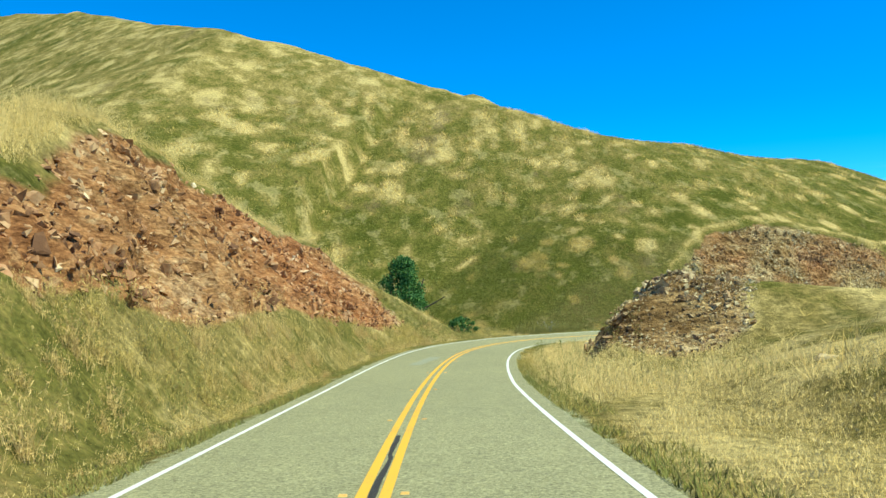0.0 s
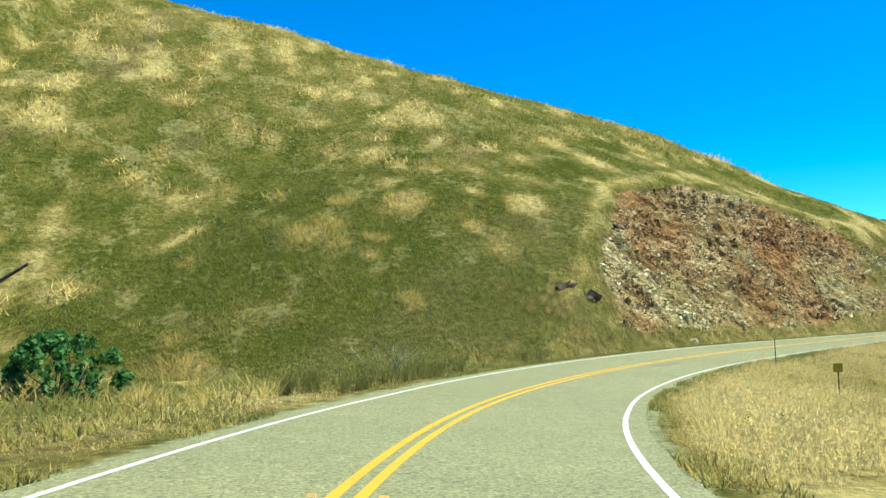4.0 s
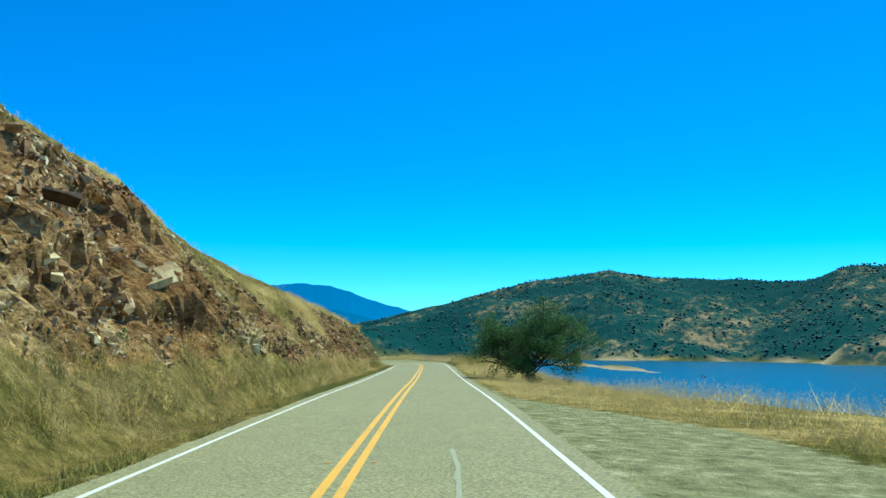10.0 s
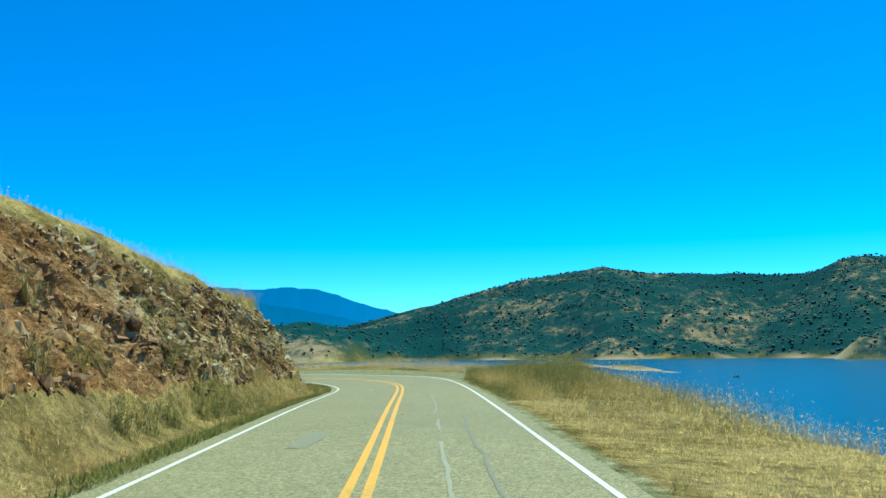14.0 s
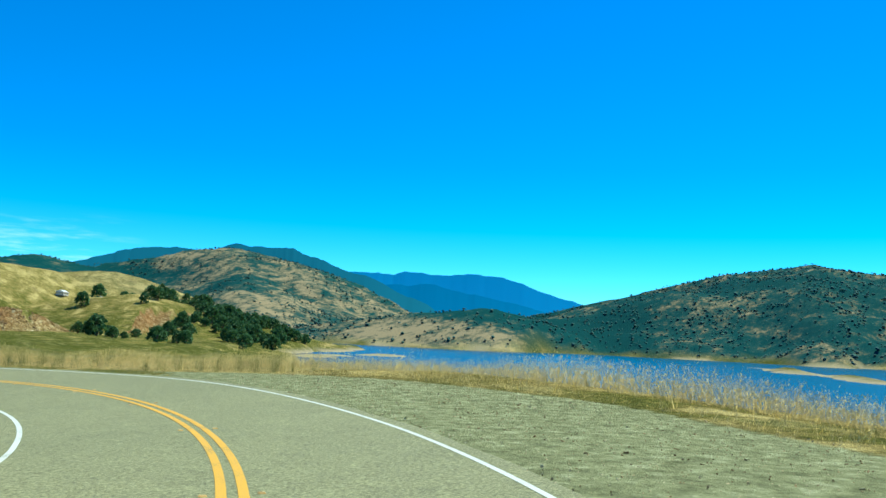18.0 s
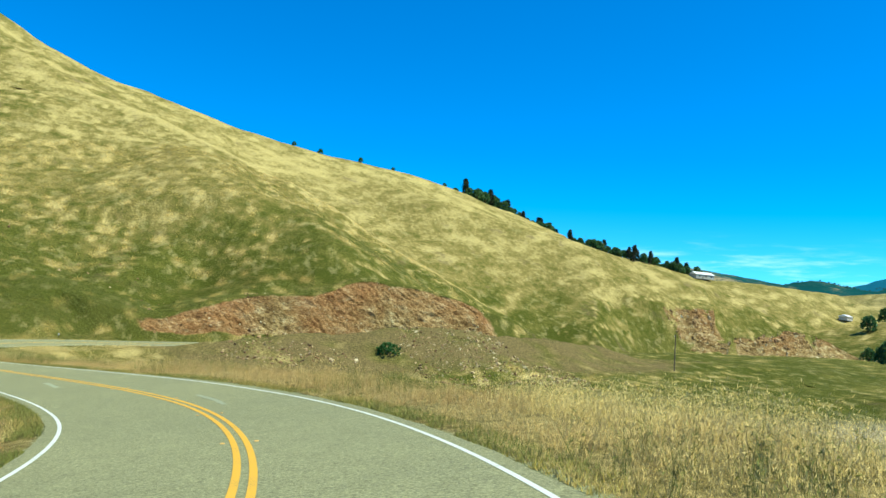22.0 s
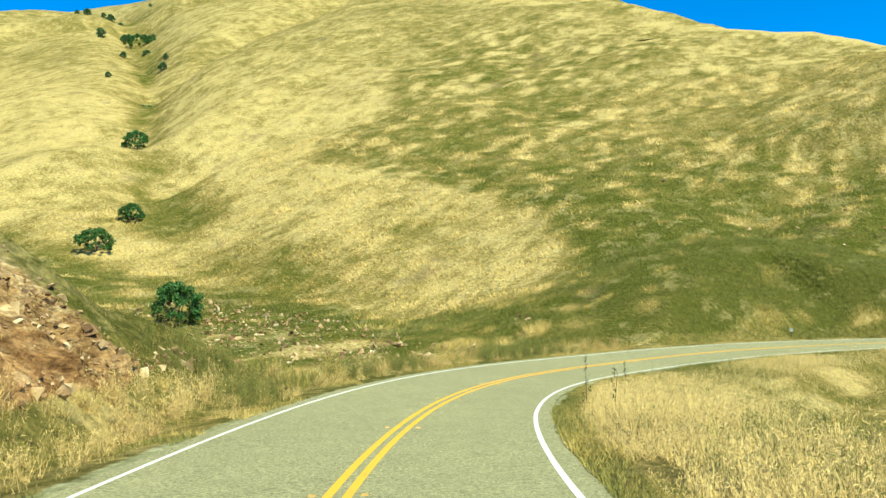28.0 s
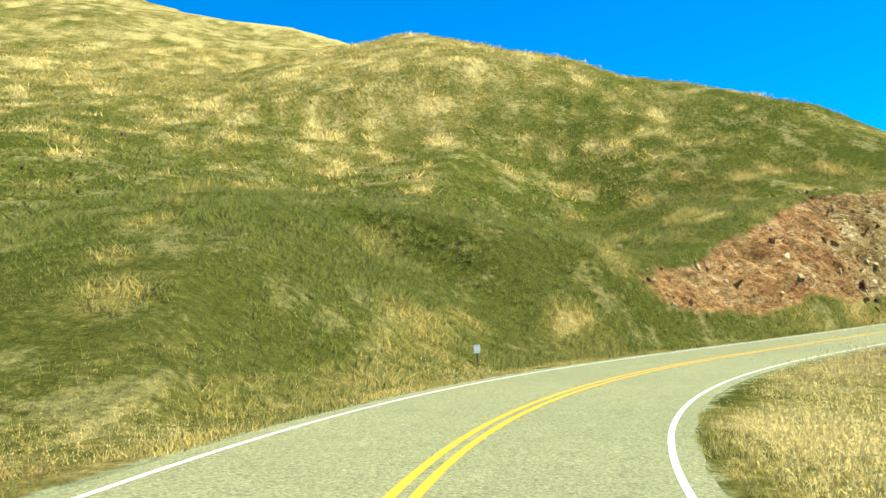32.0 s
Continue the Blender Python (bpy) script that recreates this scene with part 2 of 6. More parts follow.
def asphalt_material():
    m, n, l, b = material("worn_asphalt", 0.85, 0.3)
    v = coords(n, l)
    grit, mid, big = noise_node(n, l, v, 38, 4, 0.8), noise_node(n, l, v, 1.6, 5, 0.7), noise_node(n, l, v, 0.12, 3)
    c = ramp(n, l, grit, [(0.3, (0.108, 0.104, 0.047)), (0.5, (0.252, 0.241, 0.119)), (0.72, (0.435, 0.41, 0.215))])
    stone = noise_node(n, l, v, 17, 3, 0.75)
    c = blend(n, l, 1.0, c, ramp(n, l, stone, [(0.36, (0.62, 0.62, 0.6)), (0.64, (1.4, 1.4, 1.4))]), "MULTIPLY")
    c = blend(n, l, 0.35, c, ramp(n, l, mid, [(0.3, (0.7, 0.7, 0.7)), (0.7, (1.25, 1.25, 1.2))]), "MULTIPLY")
    c = blend(n, l, 0.35, c, ramp(n, l, big, [(0.3, (0.8, 0.82, 0.8)), (0.7, (1.2, 1.18, 1.12))]), "MULTIPLY")
    l.new(c, b.inputs["Base Color"])
    bump(n, l, b, grit, 0.35, 0.01)
    return m


def paint_material(name, colour, under):
    m, n, l, b = material(name, 0.65, 0.35)
    v = coords(n, l)
    c = blend(n, l, step(n, l, sums(n, l, noise_node(n, l, v, 30, 4, 0.8), sums(n, l, noise_node(n, l, v, 0.9, 3), 0.5, "MULTIPLY")), 0.82, 0.95), colour, under)
    l.new(c, b.inputs["Base Color"])
    return m


def speckled(name, dark, light, scale=6.0, rough=0.9, spec=0.2, spread=0.25, depth=0.05):
    m, n, l, b = material(name, rough, spec)
    v = coords(n, l)
    f = noise_node(n, l, v, scale, 5, 0.7)
    c = ramp(n, l, f, [(0.32, dark), (0.68, light)])
    oi = n.new("ShaderNodeObjectInfo")
    gi = n.new("ShaderNodeNewGeometry")
    r = sums(n, l, sums(n, l, oi.outputs["Random"], gi.outputs["Random Per Island"]), 1.0, "MODULO")
    c = blend(n, l, 1.0, c, ramp(n, l, r, [(0.0, (1 - spread,) * 3), (1.0, (1 + spread,) * 3)]), "MULTIPLY")
    l.new(c, b.inputs["Base Color"])
    if depth:
        bump(n, l, b, f, 0.5, depth)
    return m


def leafy(name, stops, rough=0.7, thin=0.35, soft=0.0):
    m, n, l, b = material(name, rough, 0.25)
    gi = n.new("ShaderNodeNewGeometry")
    c = ramp(n, l, gi.outputs["Random Per Island"], stops)
    l.new(c, b.inputs["Base Color"])
    if soft:
        up, nm = n.new("ShaderNodeVectorMath"), n.new("ShaderNodeVectorMath")
        up.operation, nm.operation = "ADD", "NORMALIZE"
        up.inputs[1].default_value = (0, 0, soft)
        l.new(gi.outputs["Normal"], up.inputs[0])
        l.new(up.outputs[0], nm.inputs[0])
        l.new(nm.outputs[0], b.inputs["Normal"])
    tr = n.new("ShaderNodeBsdfTranslucent")
    l.new(c, tr.inputs["Color"])
    mx = n.new("ShaderNodeMixShader")
    mx.inputs[0].default_value = thin
    l.new(b.outputs[0], mx.inputs[1])
    l.new(tr.outputs[0], mx.inputs[2])
    l.new(mx.outputs[0], n["Material Output"].inputs["Surface"])
    return m


def water_material():
    m, n, l, b = material("lake_water", 0.25, 0.2)
    b.inputs["Base Color"].default_value = (0.003, 0.082, 0.14, 1)
    b.inputs["IOR"].default_value = 1.33
    v = coords(n, l, "Object", (1, 1, 1))
    bump(n, l, b, noise_node(n, l, v, 0.9, 4, 0.65), 0.12, 0.2)
    return m


GROUND, ASPHALT, WATER = ground_material(), asphalt_material(), water_material()
WHITE = paint_material("white_paint", (0.70, 0.70, 0.60), (0.3, 0.3, 0.22))
YELLOW = paint_material("yellow_paint", (0.75, 0.40, 0.035), (0.36, 0.24, 0.07))


def grass_material():
    m, n, l, b = material("grass_blades", 0.75, 0.2)
    gi = n.new("ShaderNodeNewGeometry")
    v = sums(n, l, attr(n, "dry"), sums(n, l, sums(n, l, gi.outputs["Random Per Island"], 0.5, "SUBTRACT"), 0.45, "MULTIPLY"))
    c = ramp(n, l, v, [(0.08, (0.18, 0.196, 0.043)), (0.34, (0.27, 0.25, 0.065)), (0.6, (0.56, 0.415, 0.115)), (0.95, (0.85, 0.66, 0.265))])
    c = blend(n, l, attr(n, "rust"), c, ramp(n, l, gi.outputs["Random Per Island"], [(0.2, (0.30, 0.155, 0.055)), (0.8, (0.66, 0.42, 0.16))]))
    l.new(c, b.inputs["Base Color"])
    up = n.new("ShaderNodeVectorMath")
    up.operation = "ADD"
    up.inputs[1].default_value = (0, 0, 3.0)
    l.new(gi.outputs["Normal"], up.inputs[0])
    nm = n.new("ShaderNodeVectorMath")
    nm.operation = "NORMALIZE"
    l.new(up.outputs[0], nm.inputs[0])
    l.new(nm.outputs[0], b.inputs["Normal"])
    tr = n.new("ShaderNodeBsdfTranslucent")
    l.new(c, tr.inputs["Color"])
    mx = n.new("ShaderNodeMixShader")
    mx.inputs[0].default_value = 0.22
    l.new(b.outputs[0], mx.inputs[1])
    l.new(tr.outputs[0], mx.inputs[2])
    l.new(mx.outputs[0], n["Material Output"].inputs["Surface"])
    return m


def stone_material():
    m, n, l, b = material("broken_stone", 0.9, 0.2)
    v = coords(n, l)
    gi = n.new("ShaderNodeNewGeometry")
    f = noise_node(n, l, v, 5.0, 5, 0.7)
    patch = noise_node(n, l, v, 0.3, 5, 0.68)
    r = sums(n, l, sums(n, l, gi.outputs["Random Per Island"], 0.6, "MULTIPLY"), sums(n, l, sums(n, l, f, 0.5, "SUBTRACT"), 0.5, "MULTIPLY"))
    r = sums(n, l, sums(n, l, r, 0.1), sums(n, l, sums(n, l, patch, 0.5, "SUBTRACT"), 2.2, "MULTIPLY"))
    r = sums(n, l, r, sums(n, l, attr(n, "red"), -0.6, "MULTIPLY", True))
    pale = ramp(n, l, r, [(0.05, (0.12, 0.075, 0.036)), (0.3, (0.31, 0.20, 0.095)), (0.6, (0.52, 0.41, 0.21)), (0.95, (0.76, 0.65, 0.38))])
    red = ramp(n, l, r, [(0.05, (0.13, 0.058, 0.027)), (0.4, (0.38, 0.18, 0.076)), (0.75, (0.52, 0.32, 0.16)), (1.0, (0.62, 0.49, 0.31))])
    l.new(blend(n, l, sums(n, l, attr(n, "red"), 1.0, "MULTIPLY", True), pale, red), b.inputs["Base Color"])
    bump(n, l, b, f, 0.6, 0.05)
    return m


BLADES, STONE = grass_material(), stone_material()
BARK = speckled("grey_bark", (0.05, 0.04, 0.03), (0.17, 0.14, 0.11), 9.0)
OAK_LEAF = leafy("oak_leaves", [(0.0, (0.035, 0.085, 0.028)), (0.6, (0.085, 0.18, 0.055)), (1.0, (0.16, 0.28, 0.105))])
BUSH_LEAF = leafy("bush_leaves", [(0.0, (0.035, 0.10, 0.025)), (0.6, (0.085, 0.21, 0.05)), (1.0, (0.16, 0.31, 0.085))])
PINE_LEAF = leafy("dark_needles", [(0.0, (0.012, 0.022, 0.010)), (0.7, (0.03, 0.05, 0.02)), (1.0, (0.06, 0.085, 0.035))])
# far crowns: distance haze painted blue-green; backlit lake side raised to lift its shade
WOODS_LIFTED = leafy("hazed_foliage_lifted", [(0.0, (0.035, 0.115, 0.10)), (0.6, (0.055, 0.14, 0.115)), (1.0, (0.085, 0.17, 0.125))], 1.0, 0.05, 2.2)
WOODS = leafy("hazed_foliage", [(0.0, (0.012, 0.058, 0.05)), (0.6, (0.026, 0.078, 0.062)), (1.0, (0.05, 0.105, 0.075))], 1.0, 0.05, 2.2)
WOOD = speckled("weathered_wood", (0.10, 0.075, 0.055), (0.22, 0.17, 0.12), 14.0)
STEEL = speckled("rusty_steel", (0.06, 0.045, 0.035), (0.13, 0.09, 0.06), 20.0, 0.7, 0.4)

# ---- plan: the road's centre line, hills, water ----
def spline(knots, at):
    """Natural cubic spline through knots, by chord length, at those lengths."""
    k = np.array(knots, float)
    t = np.concatenate([[0], np.cumsum(np.linalg.norm(np.diff(k[:, :2], axis=0), axis=1))])
    h, n = np.diff(t), len(t)
    a, r = np.eye(n), np.zeros((n, k.shape[1]))
    for i in range(1, n - 1):
        a[i, i - 1:i + 2] = h[i - 1], 2 * (h[i - 1] + h[i]), h[i]
        r[i] = 6 * ((k[i + 1] - k[i]) / h[i] - (k[i] - k[i - 1]) / h[i - 1])
    m = np.linalg.solve(a, r)
    if at is None:
        return t
    i = np.clip(np.searchsorted(t, at, side="right") - 1, 0, n - 2)
    d, e, hh = (t[i + 1] - at)[:, None], (at - t[i])[:, None], h[i][:, None]
    return (m[i] * d ** 3 + m[i + 1] * e ** 3) / (6 * hh) + (k[i] / hh - m[i] * hh / 6) * d + (k[i + 1] / hh - m[i + 1] * hh / 6) * e


# x, y, height and cross slope of the centre line: the approach and first bend, the straight, the bend round the spur, the bend at the inlet
FIRST_BEND = [(-0.4, -60, 3.9, -0.01), (-0.5, -30, 2.05, 0), (-0.785, -0.04, 0.14, 0.012), (-0.991, 14.86, -0.635, 0.024), (-0.814, 29.768, -1.255, 0.018), (0.172, 44.639, -1.72, -0.008), (2.697, 59.323, -2.239, -0.031), (7.599, 73.398, -2.804, -0.055), (15.161, 86.26, -3.337, -0.081), (25.128, 97.37, -3.662, -0.077), (37.225, 106.086, -3.774, -0.056)]
STRAIGHT = [(50.434, 113.007, -3.807, -0.024), (64.183, 118.798, -3.754, 0.002), (78.114, 124.173, -3.69, 0.019), (92.081, 129.431, -3.653, 0.018), (106.061, 134.674, -3.709, 0.003), (120.042, 139.903, -3.836, -0.015), (133.992, 145.212, -3.909, -0.01), (147.959, 150.499, -3.965, -0.004), (161.879, 155.887, -3.957, 0.02)]
SPUR_BEND = [(175.774, 161.288, -4.048, 0.05), (189.201, 167.79, -4.196, 0.074), (200.326, 177.656, -4.324, 0.053), (208.042, 190.329, -4.627, 0.099), (212.381, 204.517, -5.112, 0.097), (213.055, 219.338, -5.671, 0.107), (210.157, 233.909, -6.352, 0.118), (204.044, 247.482, -7.11, 0.106), (196.613, 260.384, -7.863, 0.076)]
INLET_BEND = [(188.597, 272.965, -8.528, 0.046), (180.419, 285.459, -9.115, 0.024), (173.573, 298.743, -9.553, -0.03), (169.157, 312.981, -10.023, -0.074), (168.223, 327.814, -10.348, -0.079), (171.022, 342.292, -10.368, -0.076), (178.376, 355.344, -10.3, -0.062), (190.549, 366.7, -10.15, -0.045), (206.5, 378, -9.7, -0.02), (226, 390, -9.1, 0), (250, 402, -7.8, 0.02), (272, 416, -7, 0.03), (288, 436, -7.2, 0.02), (304, 462, -9, 0), (330, 500, -11.5, 0), (372, 535, -12, 0), (425, 556, -12, 0), (500, 585, -11.5, 0), (560, 622, -11, 0), (610, 660, -10, 0)]
KNOTS = FIRST_BEND + STRAIGHT + SPUR_BEND + INLET_BEND
STEP = 0.5
chord = spline(KNOTS, None)
U = np.arange(0, chord[-1], STEP)
LINE = spline(KNOTS, U)
U0 = chord[2]                                   # the arc length at which the walk begins
TAN = np.gradient(LINE[:, :2], axis=0)
TAN /= np.linalg.norm(TAN, axis=1)[:, None]
RIGHT = np.stack([TAN[:, 1], -TAN[:, 0]], 1)
U = U - U0
HALF = 3.0                                      # centre line to white line


def lattice(x, y, seed):
    h = np.sin(x * 127.1 + y * 311.7 + seed * 74.7) * 43758.5453
    return h - np.floor(h)


def value_noise(x, y, seed=0):
    xi, yi = np.floor(x), np.floor(y)
    fx, fy = x - xi, y - yi
    fx, fy = fx * fx * (3 - 2 * fx), fy * fy * (3 - 2 * fy)
    a, b, c, d = lattice(xi, yi, seed), lattice(xi + 1, yi, seed), lattice(xi, yi + 1, seed), lattice(xi + 1, yi + 1, seed)
    return (a * (1 - fx) + b * fx) * (1 - fy) + (c * (1 - fx) + d * fx) * fy


def fbm(x, y, size, octaves=4, seed=0, gain=0.5):
    """Uneven relief from -1 to 1 whose largest lumps are about size metres."""
    out, amp, tot = 0.0, 1.0, 0.0
    for o in range(octaves):
        out = out + amp * (value_noise(x / size + 17.3 * o, y / size - 9.1 * o, seed + o) * 2 - 1)
        tot += amp
        amp *= gain
        size /= 2.03
    return out / tot


def to_line(x, y, pts):
    """Distance to a polyline, and how high it is at the nearest place."""
    best, high = np.full(x.shape, 1e9), np.zeros(x.shape)
    for (ax, ay, az), (bx, by, bz) in zip(pts, pts[1:]):
        dx, dy = bx - ax, by - ay
        t = np.clip(((x - ax) * dx + (y - ay) * dy) / (dx * dx + dy * dy), 0, 1)
        d = np.hypot(x - ax - t * dx, y - ay - t * dy)
        m = d < best
        best, high = np.where(m, d, best), np.where(m, az + t * (bz - az), high)
    return best, high


# ridges: crest line (x, y, z), fall per metre to either side, rounding of the crest in metres
RIDGES = [
    ([(-260, 420, 135), (-150, 300.63, 103.22), (-47, 186.53, 59.43), (-8, 182.92, 45.87), (32, 165.02, 28.58), (60, 156.91, 20.45), (73, 148.18, 12.23), (87.5, 143.98, 6.45), (97, 147, 5.17), (104, 157, 6.5), (113, 161, 7.39), (123, 163, 5.55), (133, 163, 4.42), (143, 163.5, 2.88), (157, 167.7, 2.33), (172, 174, 1.95), (183.5, 176.5, 1.1), (189.5, 181, -0.8), (196, 190, -4.5)], 0.62, 5),
    ([(30, 170, 30.32), (100, 225, 31.26), (148, 250, 12)], 0.5, 4),
    ([(138, 246, 14), (154, 264, 10), (160.5, 275, 5), (162, 283, 1.2), (162.8, 289.5, -2.6), (164.5, 294.5, -7)], 0.65, 3),
    ([(-70, 10, 20), (-22, 22, 8.87), (-14, 34, 8.63), (-11, 49, 5.41), (-8, 64, 6), (-2, 76, -4.85), (2, 84, -4)], 0.56, 3),
    ([(-90, -80, 22), (-40, -40, 16), (-26, 5, 13.07)], 0.45, 4),
    ([(8.2, 42.2, 0.4), (9.6, 39.0, 2.3), (13, 37.0, 1.7), (20, 36, 0.9), (32, 38, -0.2)], 0.75, 1.2),
    ([(16, -40, 6), (18, 10, 2.78), (26, 28, 3.11), (44, 38, -1)], 0.34, 4),
    ([(-110, 270, 76), (-205, 440, 114), (-280, 560, 168), (-420, 700, 230)], 0.5, 8),
    ([(-320, 780, 260.48), (-127, 690, 200.98), (53, 575, 116.85), (126, 534, 75.04), (205.5, 500, 42.03), (232, 492, 26.22), (251, 486.5, 16.91), (270, 481, 6.18), (290, 476, -5)], 0.36, 2.5),
    ([(-20, 600, 130), (40, 520, 82), (80, 440, 35.8), (108, 385, 1.99)], 0.5, 10),
    ([(80, 465, 43.97), (112, 430, 23.99), (140, 405, 11.48), (160, 384, 0.61)], 0.42, 18),
    ([(20, 690, 158.56), (60, 692, 133.5), (100, 702, 118.36), (150, 718, 108.79), (188, 725, 98.12), (235, 745, 95.52), (286, 770, 92.24), (352, 820, 82.06), (401, 850, 67.06), (524, 850, 47.15), (668, 883, 44), (760, 900, 18)], 0.45, 12),
    ([(188, 720, 91.92), (280, 650, 61.43), (346, 621, 41), (379, 617, 34.05), (415, 610, 25), (442, 590, 8), (480, 575, -6)], 0.44, 8),
    ([(195, 470, 36.14), (211, 441, 24.8), (220, 421, 15.08), (227, 408, 6)], 0.47, 6),
    ([(150, 523, 61), (165, 505, 53), (178, 468, 42.48), (195, 440, 28.46), (202, 422, 13.92), (202, 404, 3.88), (199, 391, -0.5)], 0.39, 10),
    ([(232, 402, 2.5), (206, 390, 0.6), (199, 388, -0.6), (193, 385, -2.8), (188, 379, -6.8)], 0.4, 2),
    ([(194, 404, -1.05), (212, 408, 3.91), (235, 414, 6.02), (262, 421, 1.5), (285, 430, -5)], 0.45, 6),
    ([(700, 1010, 45), (747, 900, 50), (800, 850, 30), (880, 790, -10)], 0.28, 20),
    ([(640, 730, 22), (600, 650, 6), (582, 585, -8), (572, 548, -15)], 0.22, 18),
    ([(700, 760, 20), (680, 690, 4), (668, 630, -9), (665, 598, -15)], 0.22, 18),
]
# valley floors: line, fall to either side
FLOORS = [
    ([(-300, 640, 168), (-165, 555, 103), (-34, 457, 40), (18, 412, 20), (70, 378, 3)], 0.25),
    ([(70, 378, 3), (130, 352, -9), (172, 344, -12.5), (240, 350, -14.5), (330, 345, -18)], 0.06),
    ([(250, 345, -14), (320, 425, -11.5), (440, 525, -9.5), (590, 640, -10.5), (750, 745, -12.5)], 0.03),
    ([(330, 480, -9), (450, 550, -8), (600, 680, -8)], 0.03),
    ([(430, 505, -10), (640, 650, -10), (850, 745, -12)], 0.03),
    ([(300, 398, -12.5), (420, 452, -12), (520, 540, -12.5)], 0.03),
    ([(-40, 90, 0), (10, 70, -3.6), (40, 80, -5), (60, 95, -6)], 0.06),
]
# hollows: line with depths, width
VALES = [([(150, 562, -2.78), (190, 538, -3.73), (215, 526, 16.42), (255, 514, 12.32), (300, 503, 5.5)], 17)]
# ranges across the lake: crest, fall, rounding
RANGES = [
    ([(2230, 1300, 40), (2262, 1126, 79), (2310, 1014, 112), (2361, 871, 145), (2403, 726, 185), (2450, 494, 225), (2466, 353, 193), (2468, -14, 181), (2350, -400, 240), (2000, -1100, 300)], 0.24, 60),
    ([(2403, 726, 180), (2100, 640, 90), (1850, 560, 20), (1700, 520, -20)], 0.26, 30),
    ([(2450, 494, 220), (2050, 330, 110), (1750, 260, 20)], 0.27, 30),
    ([(2200, -120, 200), (1900, -60, 110), (1500, 40, -15)], 0.27, 30),
    ([(1500, 2500, 150), (1602, 2363, 181), (1728, 2277, 150), (1887, 2152, 188), (2014, 2037, 226), (2146, 1898, 205), (2247, 1777, 160), (2309, 1693, 96), (2360, 1600, 30)], 0.25, 60),
    ([(2014, 2037, 240), (1750, 1700, 120), (1500, 1450, 40), (1350, 1300, -10)], 0.25, 40),
    ([(1300, 2450, 150), (1100, 1900, 110), (980, 1500, 60), (900, 1200, 20), (860, 1000, -5)], 0.24, 40),
    ([(1357, 1127, 16), (1450, 1002, 42), (1518, 889, 58), (1566, 792, 32), (1560, 700, -18)], 0.26, 25),
    ([(1965, 875, 85), (1995, 796, 110), (2022, 710, 126)], 0.26, 40),
    ([(600, 3000, 260), (1000, 2700, 240), (1500, 2600, 190)], 0.2, 80),
    ([(-1200, 900, 330), (-1300, 300, 260), (-1000, -500, 160), (-300, -1000, 70)], 0.42, 60),
]
RANGES += [([(590, 522, -15.6), (640, 534, -15.8), (700, 545, -16), (764, 562, -16.6)], 0.12, 3)]
RANGES += [([(706, 188, -16.0), (770, 212, -15.2), (850, 240, -15.2), (930, 280, -15.0), (1100, 350, -15)], 0.16, 3)]
# creek beds worn into the gullies: line with depths, width
CREEKS = [([(-300, 640, 16), (-165, 555, 14), (-34, 457, 11), (18, 412, 8), (70, 378, 4.5), (112, 356, 1.5)], 13), ([(-34, 457, 6), (-60, 520, 12), (-70, 600, 16)], 14)]
LAKE = -17.0


def natural(x, y):
    """The land as it was before the road was cut."""
    k = 2.2
    top = np.full(x.shape, -26.0)
    for pts, fall, rnd in RIDGES:
        d, z = to_line(x, y, pts)
        v = z - fall * (np.sqrt(d * d + rnd * rnd) - rnd)
        hi, lo = np.maximum(top, v), np.minimum(top, v)
        top = hi + 1.3 * np.log1p(np.exp(np.maximum((lo - hi) / 1.3, -40))) * 0.55
    for pts, wide in VALES:
        d, z = to_line(x, y, pts)
        top = top - z * np.exp(-(d / wide) ** 2)
    for pts, fall in FLOORS:
        d, z = to_line(x, y, pts)
        v = z - fall * d - np.maximum(d - 60, 0) * 0.5
        hi, lo = np.maximum(top, v), np.minimum(top, v)
        top = hi + k * np.log1p(np.exp((lo - hi) / k)) * 0.6
    for pts, wide in CREEKS:
        d, z = to_line(x, y, pts)
        top = top - z * np.exp(-np.abs(d / wide) ** 1.5)
    relief = 0.2 - 1.9 * np.abs(fbm(x, y, 520, 5, 41, 0.55)) + 0.35 * fbm(x, y, 420, 4, 40)
    for pts, fall, rnd in RANGES:
        d, z = to_line(x, y, pts)
        g = relief * np.clip((z + 40) / 4.5, 4, 50) * np.clip(d / 150, 0.08, 1)
        top = np.maximum(top, z - fall * (np.sqrt(d * d + rnd * rnd) - rnd) + g)
    r = np.clip(to_line(x, y, [(p[0], p[1], 0) for p in KNOTS[::3]])[0] / 60, 0.15, 1.6)
    return top + fbm(x, y, 38, 4, 3) * 1.9 * r + fbm(x, y, 5, 4, 8, 0.6) * 0.42 * np.clip(r * 3, 0.4, 1)


def near_road(x, y):
    """Arc length, distance to the right, height and cross slope of the road at the nearest place of the centre line."""
    best, idx = np.full(x.shape, 1e18), np.zeros(x.shape, int)
    for j in range(0, len(U), 8):
        d = (x - LINE[j, 0]) ** 2 + (y - LINE[j, 1]) ** 2
        m = d < best
        best[m], idx[m] = d[m], j
    a = (x - LINE[idx, 0]) * TAN[idx, 0] + (y - LINE[idx, 1]) * TAN[idx, 1]
    j = np.clip(idx + np.round(a / STEP).astype(int), 0, len(U) - 1)
    s = (x - LINE[j, 0]) * RIGHT[j, 0] + (y - LINE[j, 1]) * RIGHT[j, 1]
    far = np.hypot(x - LINE[j, 0], y - LINE[j, 1])
    s = np.where(np.abs(s) < far * 0.999, np.sign(s) * far, s)
    return U[j], s, LINE[j, 2], LINE[j, 3]


